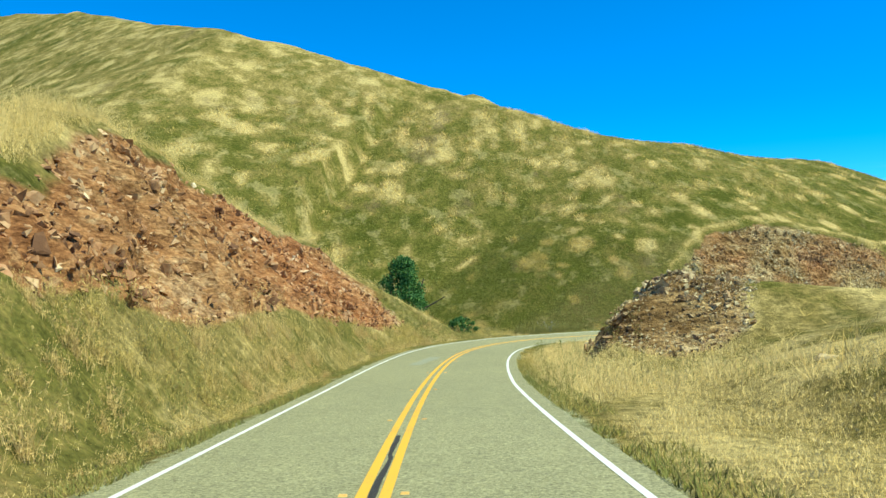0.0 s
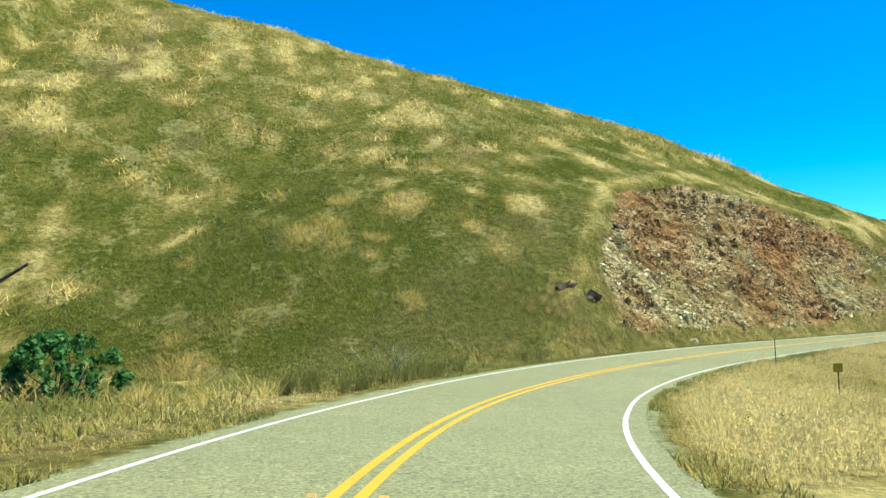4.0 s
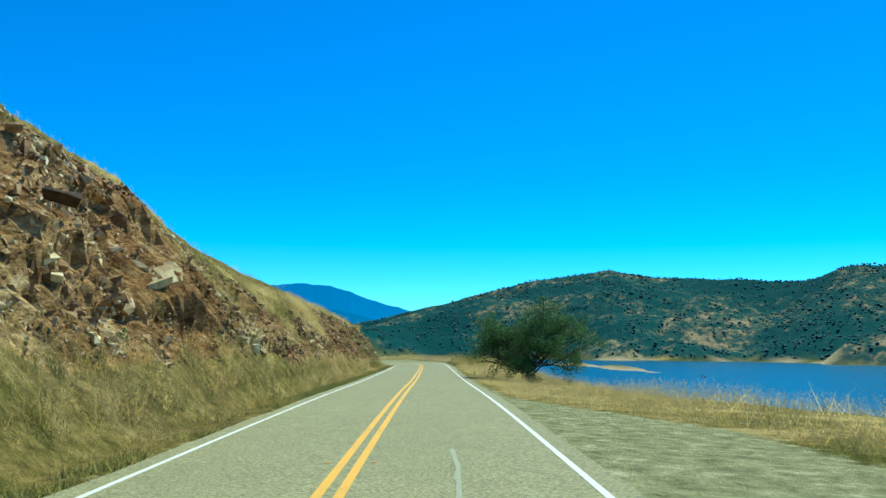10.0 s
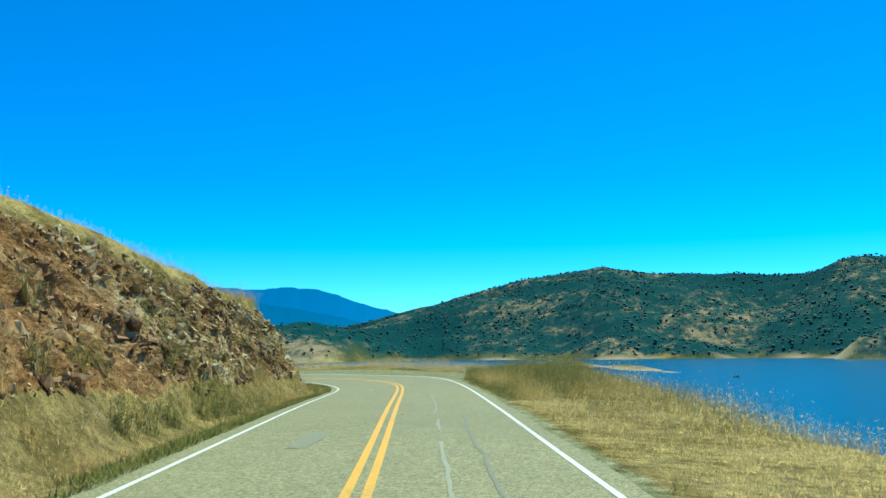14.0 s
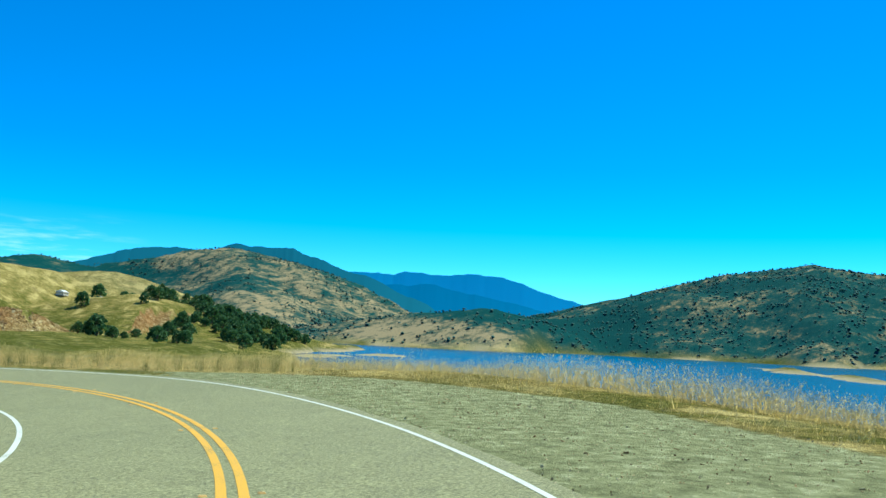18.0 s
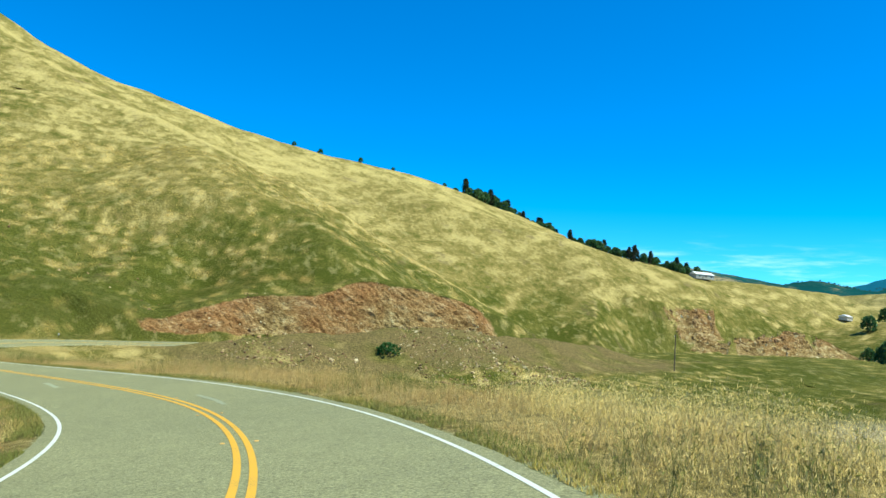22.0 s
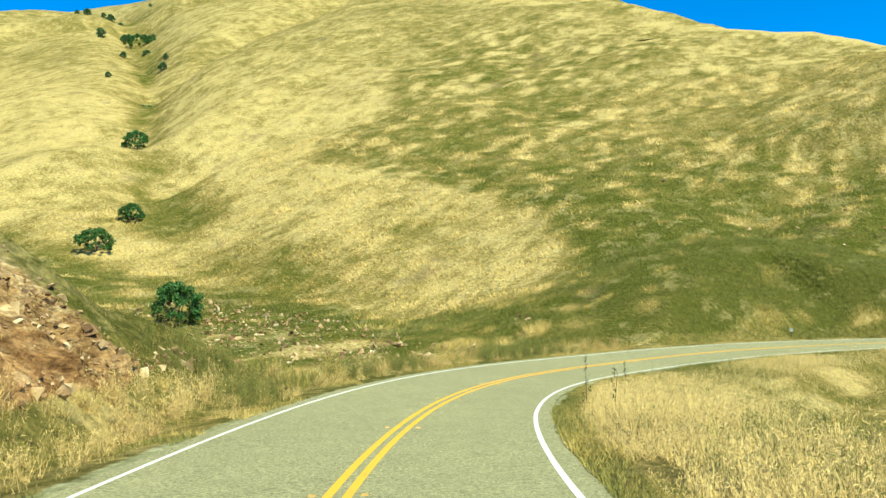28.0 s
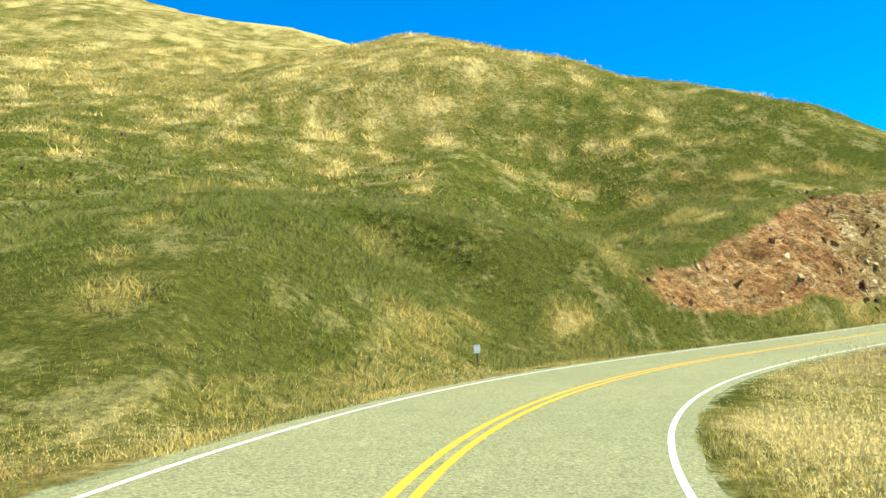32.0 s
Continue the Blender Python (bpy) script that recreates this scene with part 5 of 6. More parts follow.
# boulders that stand alone
for bx, by, bz, br, rd, lb in ((34.9, 110.4, -3.6, 0.4, -0.4, "grey-green boulder at the foot of the rock cut"), (74.1, 126.9, -3.55, 0.17, 0.0, "pale stone at the edge of the pavement"), (66.7, 127.4, -2.4, 0.7, 0.25, "large dark-faced boulder at the foot of the cut"),
                               (9.3, 21.6, -0.35, 0.36, 0.1, "pale boulder in the tall grass"), (178.5, 277.6, -6.6, 0.55, 0.4, "dark boulder in a red road cut"), (-9.9, 41.3, 4.4, 0.34, 0.8, "red boulder in the earth bank")):
    v, f = chip(int(bx * 10) % 977 + 5, 22)
    o = mesh_object("boulder", v * br, f, STONE, False, dict(red=np.full(len(v), rd)))
    bev = bmesh.new()
    bev.from_mesh(o.data)
    bmesh.ops.bevel(bev, geom=bev.edges[:], offset=br * 0.035, segments=1, affect="EDGES")
    bev.to_mesh(o.data)
    bev.free()
    o.location = (bx, by, float(land(np.array([bx]), np.array([by]))[0][0]) - br * 0.3)
    tagged(o, lb, "rock")

DARK_ROCK = speckled("weathered_dark_rock", (0.035, 0.026, 0.019), (0.15, 0.105, 0.07), 3.0)


def outcrop(x, y, z, wide, high, count, seed, mat, label, red=0.0, grain=1.0):
    """A knot of angular blocks that stands out of the slope."""
    r = np.random.default_rng(seed)
    root = tagged(new("rock_outcrop"), label, "rock", group="outcrops of the road cuts")
    root.location = (x, y, z)
    for i in range(count):
        v, f = chip(seed * 31 + i, 16)
        q = np.array(Euler(r.uniform(-0.7, 0.7, 3)).to_matrix()) * (r.uniform(0.28, 0.5) * min(wide, high) * grain) @ np.diag((1.2, 1.0, 0.75))
        o = mesh_object("block", v @ q.T, f, mat, False, dict(red=np.full(len(v), red)), parent=root)
        o.location = (r.normal(0, 0.3) * wide, r.normal(0, 0.3) * wide, r.uniform(0.0, 0.7) * high)


for x, y, z, w, h, n_, sd, mt, lb in ((24.3, 107.0, -0.05, 1.5, 1.0, 14, 3, DARK_ROCK, "dark hollow rock knot in the green slope"), (25.6, 106.3, -0.65, 0.9, 0.8, 9, 4, DARK_ROCK, "small dark rock knot below a larger one"),
                                      (32.2, 116.6, 4.6, 1.3, 0.6, 7, 5, DARK_ROCK, "grey rock ledge at the corner of the cut"), (65.3, 129.3, 1.1, 1.5, 0.9, 8, 6, STONE, "pale jutting ledge in the rock cut"),
                                      (88.8, 137.9, 0.8, 1.5, 1.3, 9, 7, DARK_ROCK, "dark overhanging crag in the rock cut"), (87.7, 136.2, -0.8, 1.4, 1.1, 9, 8, STONE, "pale cracked blocks below a dark crag"),
                                      (94.5, 138.6, -0.4, 1.4, 1.2, 9, 9, STONE, "pale blocks in a brown rock cut")):
    outcrop(x, y, z, w, h, n_, sd, mt, lb, -0.3)
outcrop(191.0, 177.2, -4.0, 1.7, 2.4, 70, 10, STONE, "pale broken rock at the end of the cut", -0.5, 0.42)

# ---- trees and bushes ----
def tubes(paths):
    """Tapered limbs: a list of (points, radii), joined in one mesh."""
    V, F = [], []
    for pts, rad in paths:
        pts = np.array(pts, float)
        k, base = 7, sum(len(v) for v in V)
        t = np.gradient(pts, axis=0)
        t /= np.linalg.norm(t, axis=1)[:, None] + 1e-9
        a = np.cross(t, [0.31, 0.17, 0.93])
        a /= np.linalg.norm(a, axis=1)[:, None] + 1e-9
        b = np.cross(t, a)
        an = np.linspace(0, 2 * np.pi, k, endpoint=False)
        ring = pts[:, None] + (a[:, None] * np.cos(an)[None, :, None] + b[:, None] * np.sin(an)[None, :, None]) * np.array(rad)[:, None, None]
        V.append(ring.reshape(-1, 3))
        i = np.arange((len(pts) - 1) * k)
        q = (i // k) * k
        F.append(np.stack([i, q + (i + 1) % k, q + (i + 1) % k + k, i + k], 1) + base)
    return np.concatenate(V), np.concatenate(F)


def bough(start, way, length, rad, r, segs=6, droop=0.0, wander=0.25):
    p, d, out = np.array(start, float), np.array(way, float), []
    d /= np.linalg.norm(d)
    for i in range(segs + 1):
        out.append(p.copy())
        d = d + r.normal(0, wander, 3) * 0.5 + np.array([0, 0, -droop])
        d /= np.linalg.norm(d)
        p = p + d * length / segs
    return out, np.linspace(rad, rad * 0.35, segs + 1)


def leaves(centres, spread, count, size, r, flat=1.0):
    """Small leaf faces in clumps about the centres."""
    c = np.array(centres)[r.integers(0, len(centres), count)]
    g = r.normal(0, 1, (count, 3))
    g /= np.linalg.norm(g, axis=1)[:, None]
    p = c + g * (spread * r.uniform(0.25, 1.0, count) ** 0.6)[:, None] * np.array([1, 1, flat])
    a, b = r.normal(0, 1, (count, 3)), r.normal(0, 1, (count, 3))
    a /= np.linalg.norm(a, axis=1)[:, None]
    b = np.cross(a, b)
    b /= np.linalg.norm(b, axis=1)[:, None]
    s = (size * r.uniform(0.6, 1.3, count))[:, None]
    v = np.stack([p - a * s, p + b * s * 0.55, p + a * s, p - b * s * 0.55], 1).reshape(-1, 3)
    return v, np.arange(count * 4).reshape(-1, 4)


def tree(name, x, y, z, height, width, label, category, seed, limbs=9, clumps=70, count=9000, leaf=0.10, mat=None, spread=0.55, trunk=0.22, fork=0.25, low=0.15, lop=(0, 0)):
    r = np.random.default_rng(seed)
    root = tagged(new(name), label, category)
    root.location = (x, y, z)
    tp, tr = bough((0, 0, -0.3), (lop[0] * 0.3, lop[1] * 0.3, 1), height * (fork + 0.25), trunk, r, 6, 0, 0.12)
    v, f = tubes([(tp, tr)])
    mesh_object("trunk", v, f, BARK, True, parent=root)
    tips = []
    for i in range(limbs):
        a = i * 2.4 + r.uniform(-0.3, 0.3)
        k = min(int(len(tp) * (0.35 + 0.6 * i / limbs)), len(tp) - 1)
        rise = r.uniform(-0.12, 1.3)
        w = np.array([np.cos(a) + lop[0], np.sin(a) + lop[1], rise])
        ln = width * 0.5 / np.hypot(1, rise * 0.4) * r.uniform(0.75, 1.05)
        bp, br = bough(tp[k], w, ln * 1.1, trunk * 0.45, r, 7, 0.03)
        twigs = [(bp, br)]
        tips += bp[3:] + [b_ * [0.7, 0.7, 1.0] for b_ in bp[4:]]
        for q in (3, 4, 5, 6):
            tw, tr2 = bough(bp[q], w * 0.5 + r.normal(0, 0.8, 3) + [0, 0, 0.3], ln * 0.5, trunk * 0.14, r, 5)
            twigs.append((tw, tr2))
            tips += tw[1:]
        v, f = tubes(twigs)
        mesh_object("limb", v, f, BARK, True, parent=root)
    tips = [t for t in tips if t[2] > height * low]
    top = max(t[2] for t in tips)
    tips = [np.array([t[0], t[1], height * 0.95 * max(t[2] / top, 0.0) ** 0.72]) for t in tips]
    v, f = leaves(tips, spread, count, leaf, r, 0.8)
    mesh_object("crown", v, f, mat or OAK_LEAF, False, parent=root)
    return root


def ground_at(x, y):
    return float(land(np.array([float(x)]), np.array([float(y)]))[0][0])


oak = tree("oak_tree", 131.6, 135.8, ground_at(131.6, 135.8), 5.9, 8.8, "dark green spreading oak in dry grass above the lake", "tree", 3, 26, 60, 62000, 0.06, OAK_LEAF, 0.5, 0.15, 0.1, -0.05)


def bush(name, x, y, height, width, label, seed, mat, count, leaf, z=None, peak=0.0):
    """A rounded shrub: stems from the base and leaf clumps over an uneven dome."""
    r = np.random.default_rng(seed)
    root = tagged(new(name), label, "bush" if height < 4 else "tree")
    root.location = (x, y, ground_at(x, y) if z is None else z)
    stems, cs = [], []
    for i in range(9):
        a = i * 2.4
        w = (np.cos(a) * width / height * r.uniform(0.2, 0.8), np.sin(a) * width / height * r.uniform(0.2, 0.8), 1.2)
        st = bough((0, 0, -0.2), w, height * 0.8, 0.05 * height / 3, r, 5)
        stems.append(st)
    v, f = tubes(stems)
    mesh_object("stem", v, f, BARK, True, parent=root)
    for i in range(90):
        t = r.uniform(0.06, 1) ** 0.8
        a = r.uniform(0, 2 * np.pi)
        prof = math.sin(math.pi * min(1.0, 0.18 + 0.82 * t)) ** 0.6 * (1 - peak * t) + 0.08
        q = r.uniform(0.6, 1.0) * width * 0.44 * prof * (1 + 0.18 * math.sin(3 * a + seed))
        cs.append((math.cos(a) * q, math.sin(a) * q, t * height * 0.94))
    v, f = leaves(cs, height * 0.1, count, leaf, r)
    mesh_object("foliage", v, f, mat, False, parent=root)
    return root


bush("round_tree", -5.4, 86.6, 7.6, 6.4, "dense bright green rounded tree at the foot of the hill", 5, BUSH_LEAF, 15000, 0.13, None, 0.35)
bush("gully_bush", 118.7, 336.5, 4.2, 5.4, "bright green leafy bush at the mouth of the gully", 6, BUSH_LEAF, 6000, 0.14)
bush("gully_bush", 76, 358, 3.6, 6.0, "green leafy bush in the dry gully", 8, BUSH_LEAF, 4000, 0.16)
bush("gully_bush", 66, 372, 3.0, 5.0, "low green bush in the dry gully", 9, BUSH_LEAF, 3000, 0.16)
bush("gully_bush", 24, 405.5, 4.5, 7.0, "dark green bush high in the gully", 10, BUSH_LEAF, 3000, 0.22)
bush("gully_bush", -30, 452, 5.0, 10, "green thicket where two gullies meet", 11, BUSH_LEAF, 3000, 0.3)
bush("gully_bush", -150, 545, 7.0, 22, "green thicket high in the gully", 12, BUSH_LEAF, 3000, 0.5)
bush("rubble_bush", 229.5, 366.5, 2.4, 4.6, "bright green bush on grey rubble", 13, BUSH_LEAF, 4000, 0.13)
bush("verge_bush", 0.5, 80.5, 1.6, 3.0, "low green bush beside the road", 14, BUSH_LEAF, 2500, 0.09)

# trees on the far shores: one oak and one pine, copied
far_oak = bush("shore_oak", 690, 800, 11, 11, "dark green oak on the grassy far shore", 21, OAK_LEAF, 520, 1.1)
far_pine = bush("hill_pine", 460, 830, 15, 6.5, "tall dark pine on the hill's crest", 22, PINE_LEAF, 480, 0.95, None, 0.75)
tagged(far_oak, group="trees on the far shore")
tagged(far_pine, group="pines on the crest")
tr_rng = np.random.default_rng(31)


def plant(ob, x, y, k):
    if ground_at(x, y) < LAKE + 0.8:
        return
    c = copy_thing(ob, pose(x, y, ground_at(x, y), 0, 0, tr_rng.uniform(0, 360)))
    c.scale = (k, k, k * tr_rng.uniform(0.85, 1.15))


for i in range(46):          # grove by the water and round the farm
    t = tr_rng.uniform(0, 1)
    plant(far_oak, 600 + 190 * t + tr_rng.normal(0, 26), 640 + 170 * t + tr_rng.normal(0, 40), tr_rng.uniform(0.5, 1.15))
for i in range(12):
    plant(far_oak, 430 + tr_rng.uniform(0, 90), 470 + tr_rng.uniform(0, 60), tr_rng.uniform(0.35, 0.9))
CREST_LINE = ((318, 790), (352, 822), (401, 852), (470, 853), (524, 851))
for i in range(120):         # a close row along the crest of the hill behind
    t = tr_rng.uniform(0, 3.999)
    a, b = CREST_LINE[int(t)], CREST_LINE[int(t) + 1]
    plant(far_oak if i % 5 else far_pine, a[0] + (b[0] - a[0]) * (t % 1) + tr_rng.normal(0, 5), a[1] + (b[1] - a[1]) * (t % 1) + tr_rng.normal(0, 5), tr_rng.uniform(0.4, 0.8) if i % 5 else tr_rng.uniform(0.5, 0.95))
for i in range(85):          # oaks on the slope that falls to the water
    t = tr_rng.uniform(0, 1)
    plant(far_oak, 556 + 170 * t + tr_rng.normal(0, 16), 545 + 150 * t + tr_rng.normal(0, 26), tr_rng.uniform(0.4, 1.0))
for x, y, k in ((198, 722, 0.28), (214, 735, 0.34), (240, 745, 0.3), (262, 757, 0.25), (300, 778, 0.3)):
    plant(far_oak, x, y, k)
for i in range(16):          # bushes in the high gullies
    t = tr_rng.uniform(0, 1)
    plant(far_oak, -60 - 240 * t + tr_rng.normal(0, 10), 478 + 150 * t + tr_rng.normal(0, 12), tr_rng.uniform(0.2, 0.45))


# woods across the lake: uneven dark crowns, distance haze painted in their blue-green
def woods(name, count, x0, x1, y0, y1, size, label, mat):
    x, y = rng.uniform(x0, x1, count), rng.uniform(y0, y1, count)
    z = natural(x, y)
    keep = (z > LAKE + 5) & (np.hypot(x - 250, y - 350) > 640) & (fbm(x, y, 110, 5, 215, 0.65) + 0.3 * rng.uniform(-1, 1, count) > -0.04 - 0.14 * (y < 900))
    keep &= to_line(x, y, [(150, 720, 0), (327, 704, 0), (510, 852, 0), (747, 930, 0), (820, 850, 0)])[0] > 120
    x, y, z = x[keep], y[keep], z[keep]
    n = len(x)
    sz = size * np.clip(rng.lognormal(0, 0.35, n), 0.5, 2)
    v = ICO_V[None] * (1 + rng.uniform(-0.28, 0.28, (n, len(ICO_V), 1))) * np.stack([sz, sz, sz * rng.uniform(0.55, 1.0, n)], 1)[:, None, :]
    v = v + np.stack([x, y, z + sz * 0.6], 1)[:, None, :]
    f = (ICO_F[None] + (np.arange(n) * len(ICO_V))[:, None, None]).reshape(-1, 3)
    tagged(mesh_object(name, v.reshape(-1, 3), f, mat, True), label, "forest", kind="stuff")


woods("far_woods", 25000, 1000, 2500, -500, 1500, 1.7, "dark oak and pine woods on the hills across the lake", WOODS_LIFTED)
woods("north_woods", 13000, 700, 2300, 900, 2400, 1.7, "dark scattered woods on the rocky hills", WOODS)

# ---- things beside and on the road ----
def part(name, bm, mat, parent=None, label="", bevel=0.0):
    if bevel:
        bmesh.ops.bevel(bm, geom=bm.edges[:], offset=bevel, segments=2, affect="EDGES")
    me = bpy.data.meshes.new(name)
    bm.to_mesh(me)
    bm.free()
    me.materials.append(mat)
    ob = new(name, me)
    ob.parent = parent
    if label:
        tagged(ob, label)
    return ob


def box(x, y, z, at=(0, 0, 0)):
    b = bmesh.new()
    bmesh.ops.create_cube(b, size=1)
    bmesh.ops.scale(b, vec=(x, y, z), verts=b.verts)
    bmesh.ops.translate(b, vec=at, verts=b.verts)
    return b


def rod(r0, r1, h, at=(0, 0, 0), seg=12, turn=None):
    b = bmesh.new()
    bmesh.ops.create_cone(b, cap_ends=True, segments=seg, radius1=r0, radius2=r1, depth=h)
    if turn:
        bmesh.ops.rotate(b, cent=(0, 0, 0), matrix=Euler([radians(a) for a in turn]).to_matrix(), verts=b.verts)
    bmesh.ops.translate(b, vec=at, verts=b.verts)
    return b


CERAMIC = speckled("marker_ceramic", (0.50, 0.28, 0.05), (0.70, 0.42, 0.10), 40.0, 0.4, 0.5)
SIGN_YELLOW = speckled("faded_yellow", (0.42, 0.30, 0.02), (0.60, 0.45, 0.05), 12.0, 0.5, 0.4)
SIGN_WHITE = speckled("chalky_white", (0.62, 0.62, 0.58), (0.80, 0.80, 0.76), 10.0, 0.5, 0.4)
TAR = speckled("crack_sealant", (0.25, 0.255, 0.165), (0.35, 0.355, 0.24), 30.0, 0.8, 0.3)
PATCH = speckled("pale_asphalt_patch", (0.245, 0.25, 0.15), (0.33, 0.335, 0.21), 30.0, 0.85, 0.3)
DARK = speckled("dark_tar", (0.03, 0.03, 0.025), (0.07, 0.065, 0.05), 20.0, 0.8, 0.3)


def on_road(u, s, lift=0.0):
    f = np.clip((u - U[0]) / STEP, 0, len(U) - 2)
    j, t = int(f), f % 1
    c = LINE[j] * (1 - t) + LINE[j + 1] * t
    a = math.degrees(math.atan2(TAN[j, 1], TAN[j, 0]))
    return pose(c[0] + RIGHT[j, 0] * s, c[1] + RIGHT[j, 1] * s, c[2] + c[3] * s + lift, 0, 0, a)


# raised markers in pairs either side of the yellow lines, every 7.32 m
def marker():
    b = bmesh.new()
    bmesh.ops.create_cube(b, size=1)
    bmesh.ops.scale(b, vec=(0.10, 0.10, 0.018), verts=b.verts)
    for v in b.verts:
        if v.co.z > 0:
            v.co.x *= 0.55
            v.co.y *= 0.8
    return b


first = part("road_marker", marker(), CERAMIC, None, bevel=0.003)
tagged(first, "low amber ceramic reflector glued beside the yellow lines", "road marker", group="reflectors along the centre line")
spots = [(1.9 + 7.32 * i - 4 * 7.32, s) for i in range(72) for s in (-0.33, 0.33)]
first.matrix_basis = on_road(spots[0][0], spots[0][1], 0.009)
for u, s in spots[1:]:
    copy_thing(first, on_road(u, s, 0.009))


# repairs in the asphalt
def streak(name, u0, u1, s0, s1, width, mat, label, seed):
    us = np.arange(u0, u1, 0.35)
    t = (us - u0) / (u1 - u0)
    sc = s0 + (s1 - s0) * t + 0.10 * fbm(us, us * 0 + seed, 1.6, 3, seed)
    wd = width * (0.65 + 0.5 * value_noise(us * 1.7, us * 0 + seed, seed))
    v = []
    for a, b, w in zip(us, sc, wd):
        for k in (-0.5, 0.5):
            v.append(on_road(a, b + k * w, 0.006).translation[:])
    v = np.array(v)
    return tagged(mesh_object(name, v, grid_faces(len(us), 2)[:, ::-1], mat, parent=road), label)


streak("crack_seal", 162, 172, 1.55, 1.5, 0.09, TAR, "pale cracked wheel track", 1)
for k, (ua, ub) in enumerate(((214, 219), (221, 229), (230, 233), (235, 244), (246, 249), (251, 262))):
    streak("crack_seal", ua, ub, 0.95 + 0.4 * (ua - 214) / 48, 0.95 + 0.4 * (ub - 214) / 48, 0.08, TAR, "pale meandering crack seal", 2 + k)
streak("crack_seal", 228, 250, 1.6, 1.9, 0.08, TAR, "thin pale crack seal", 3)
streak("asphalt_patch", 243, 246.5, -1.4, -1.3, 0.42, PATCH, "pale asphalt patch", 4)
streak("asphalt_patch", 270, 273.5, -1.7, -1.5, 0.5, PATCH, "pale asphalt patch", 5)
streak("asphalt_patch", 36, 42, -1.3, -0.9, 0.7, PATCH, "pale asphalt patch", 6)
streak("asphalt_patch", 101, 105, 0.6, 0.8, 0.6, PATCH, "pale asphalt patch", 7)
streak("asphalt_patch", 356, 361, 0.9, 1.2, 0.22, PATCH, "pale narrow asphalt patch", 8)
streak("asphalt_patch", 372, 376, -1.6, -1.2, 0.3, PATCH, "pale narrow asphalt patch", 9)
streak("tar_strip", -4, 14.5, 0.0, 0.0, 0.09, DARK, "dark tar between the yellow lines", 10)


# utility poles
def utility_pole(x, y, height, turn, label):
    root = tagged(new("utility_pole"), label, "utility pole", group="poles of the power line")
    root.matrix_basis = pose(x, y, ground_at(x, y), 0, 0, turn)
    part("pole", rod(0.16, 0.11, height + 0.6, (0, 0, height / 2 - 0.3), 10), WOOD, root)
    part("crossarm", box(2.4, 0.10, 0.12, (0, 0.14, height - 0.5)), WOOD, root, bevel=0.01)
    for k in (-1.05, -0.45, 0.45, 1.05):
        part("insulator", rod(0.05, 0.03, 0.16, (k, 0.14, height - 0.36), 8), SIGN_WHITE, root)
    return root


for x, y, h, a in ((304, 404, 9, 60), (415, 152, 8, 10), (470, 184, 8, 10), (420, 830, 10, 60), (401, 734, 10, 40)):
    utility_pole(x, y, h, a, "brown wooden utility pole with one crossarm")


# object marker, delineators and the small white paddle
def paddle(name, x, y, h, w, ph, mat, label, category, turn=0.0, lean=0.0):
    root = tagged(new(name), label, category)
    root.matrix_basis = pose(x, y, ground_at(x, y), lean, 0, turn)
    part("post", box(0.05, 0.03, h + 0.3, (0, 0, h / 2 - 0.15)), STEEL, root, bevel=0.006)
    part("panel", box(w, 0.012, ph, (0, -0.024, h - ph / 2)), mat, root, bevel=0.004)
    for k in (-0.3, 0.3):
        part("bolt", rod(0.012, 0.012, 0.014, (0, -0.035, h - ph / 2 + k * ph), 8, (90, 0, 0)), STEEL, root)


paddle("object_marker", 26.2, 86.2, 1.25, 0.32, 0.32, SIGN_YELLOW, "faded yellow object marker on a steel post in tall grass", "road sign", -35, 4)
paddle("mile_paddle", 172.6, 358.0, 0.75, 0.24, 0.3, SIGN_WHITE, "small white roadside paddle on a post", "road sign", 10)
for x, y, h, ln in ((31.2, 96.6, 1.3, 0), (14.4, 63.6, 1.5, 3), (15.4, 63.2, 1.2, -6), (17.6, 64.6, 1.3, 2), (13.0, 66.0, 0.9, 2)):
    b = box(0.05, 0.03, h + 0.4, (0, 0, h / 2 - 0.2))
    for k in range(4):
        c = box(0.07, 0.012, 0.03, (0, 0.02, h * (0.25 + 0.2 * k)))
        tmp = bpy.data.meshes.new("t")
        c.to_mesh(tmp)
        c.free()
        b.from_mesh(tmp)
        bpy.data.meshes.remove(tmp)
    o = part("fence_post", b, STEEL, None, bevel=0.004)
    tagged(o, "thin rusty steel post in dry grass", "post", group="steel posts by the road")
    o.matrix_basis = pose(x, y, ground_at(x, y), ln, ln * 0.6, x * 37)
r_ = np.random.default_rng(4)
for x, y, ln in ((14.5, 63.7, 2.2), (11.6, 64.6, 1.2)):
    v, f = tubes([bough((0, 0, 0.9), (1, -0.3, -0.35), ln, 0.035, r_, 6, 0.02, 0.15)])
    o = mesh_object("dead_branch", v, f, WOOD, True)
    o.location = (x, y, ground_at(x, y))
    tagged(o, "bare grey dead branch leaning in the grass", "branch")


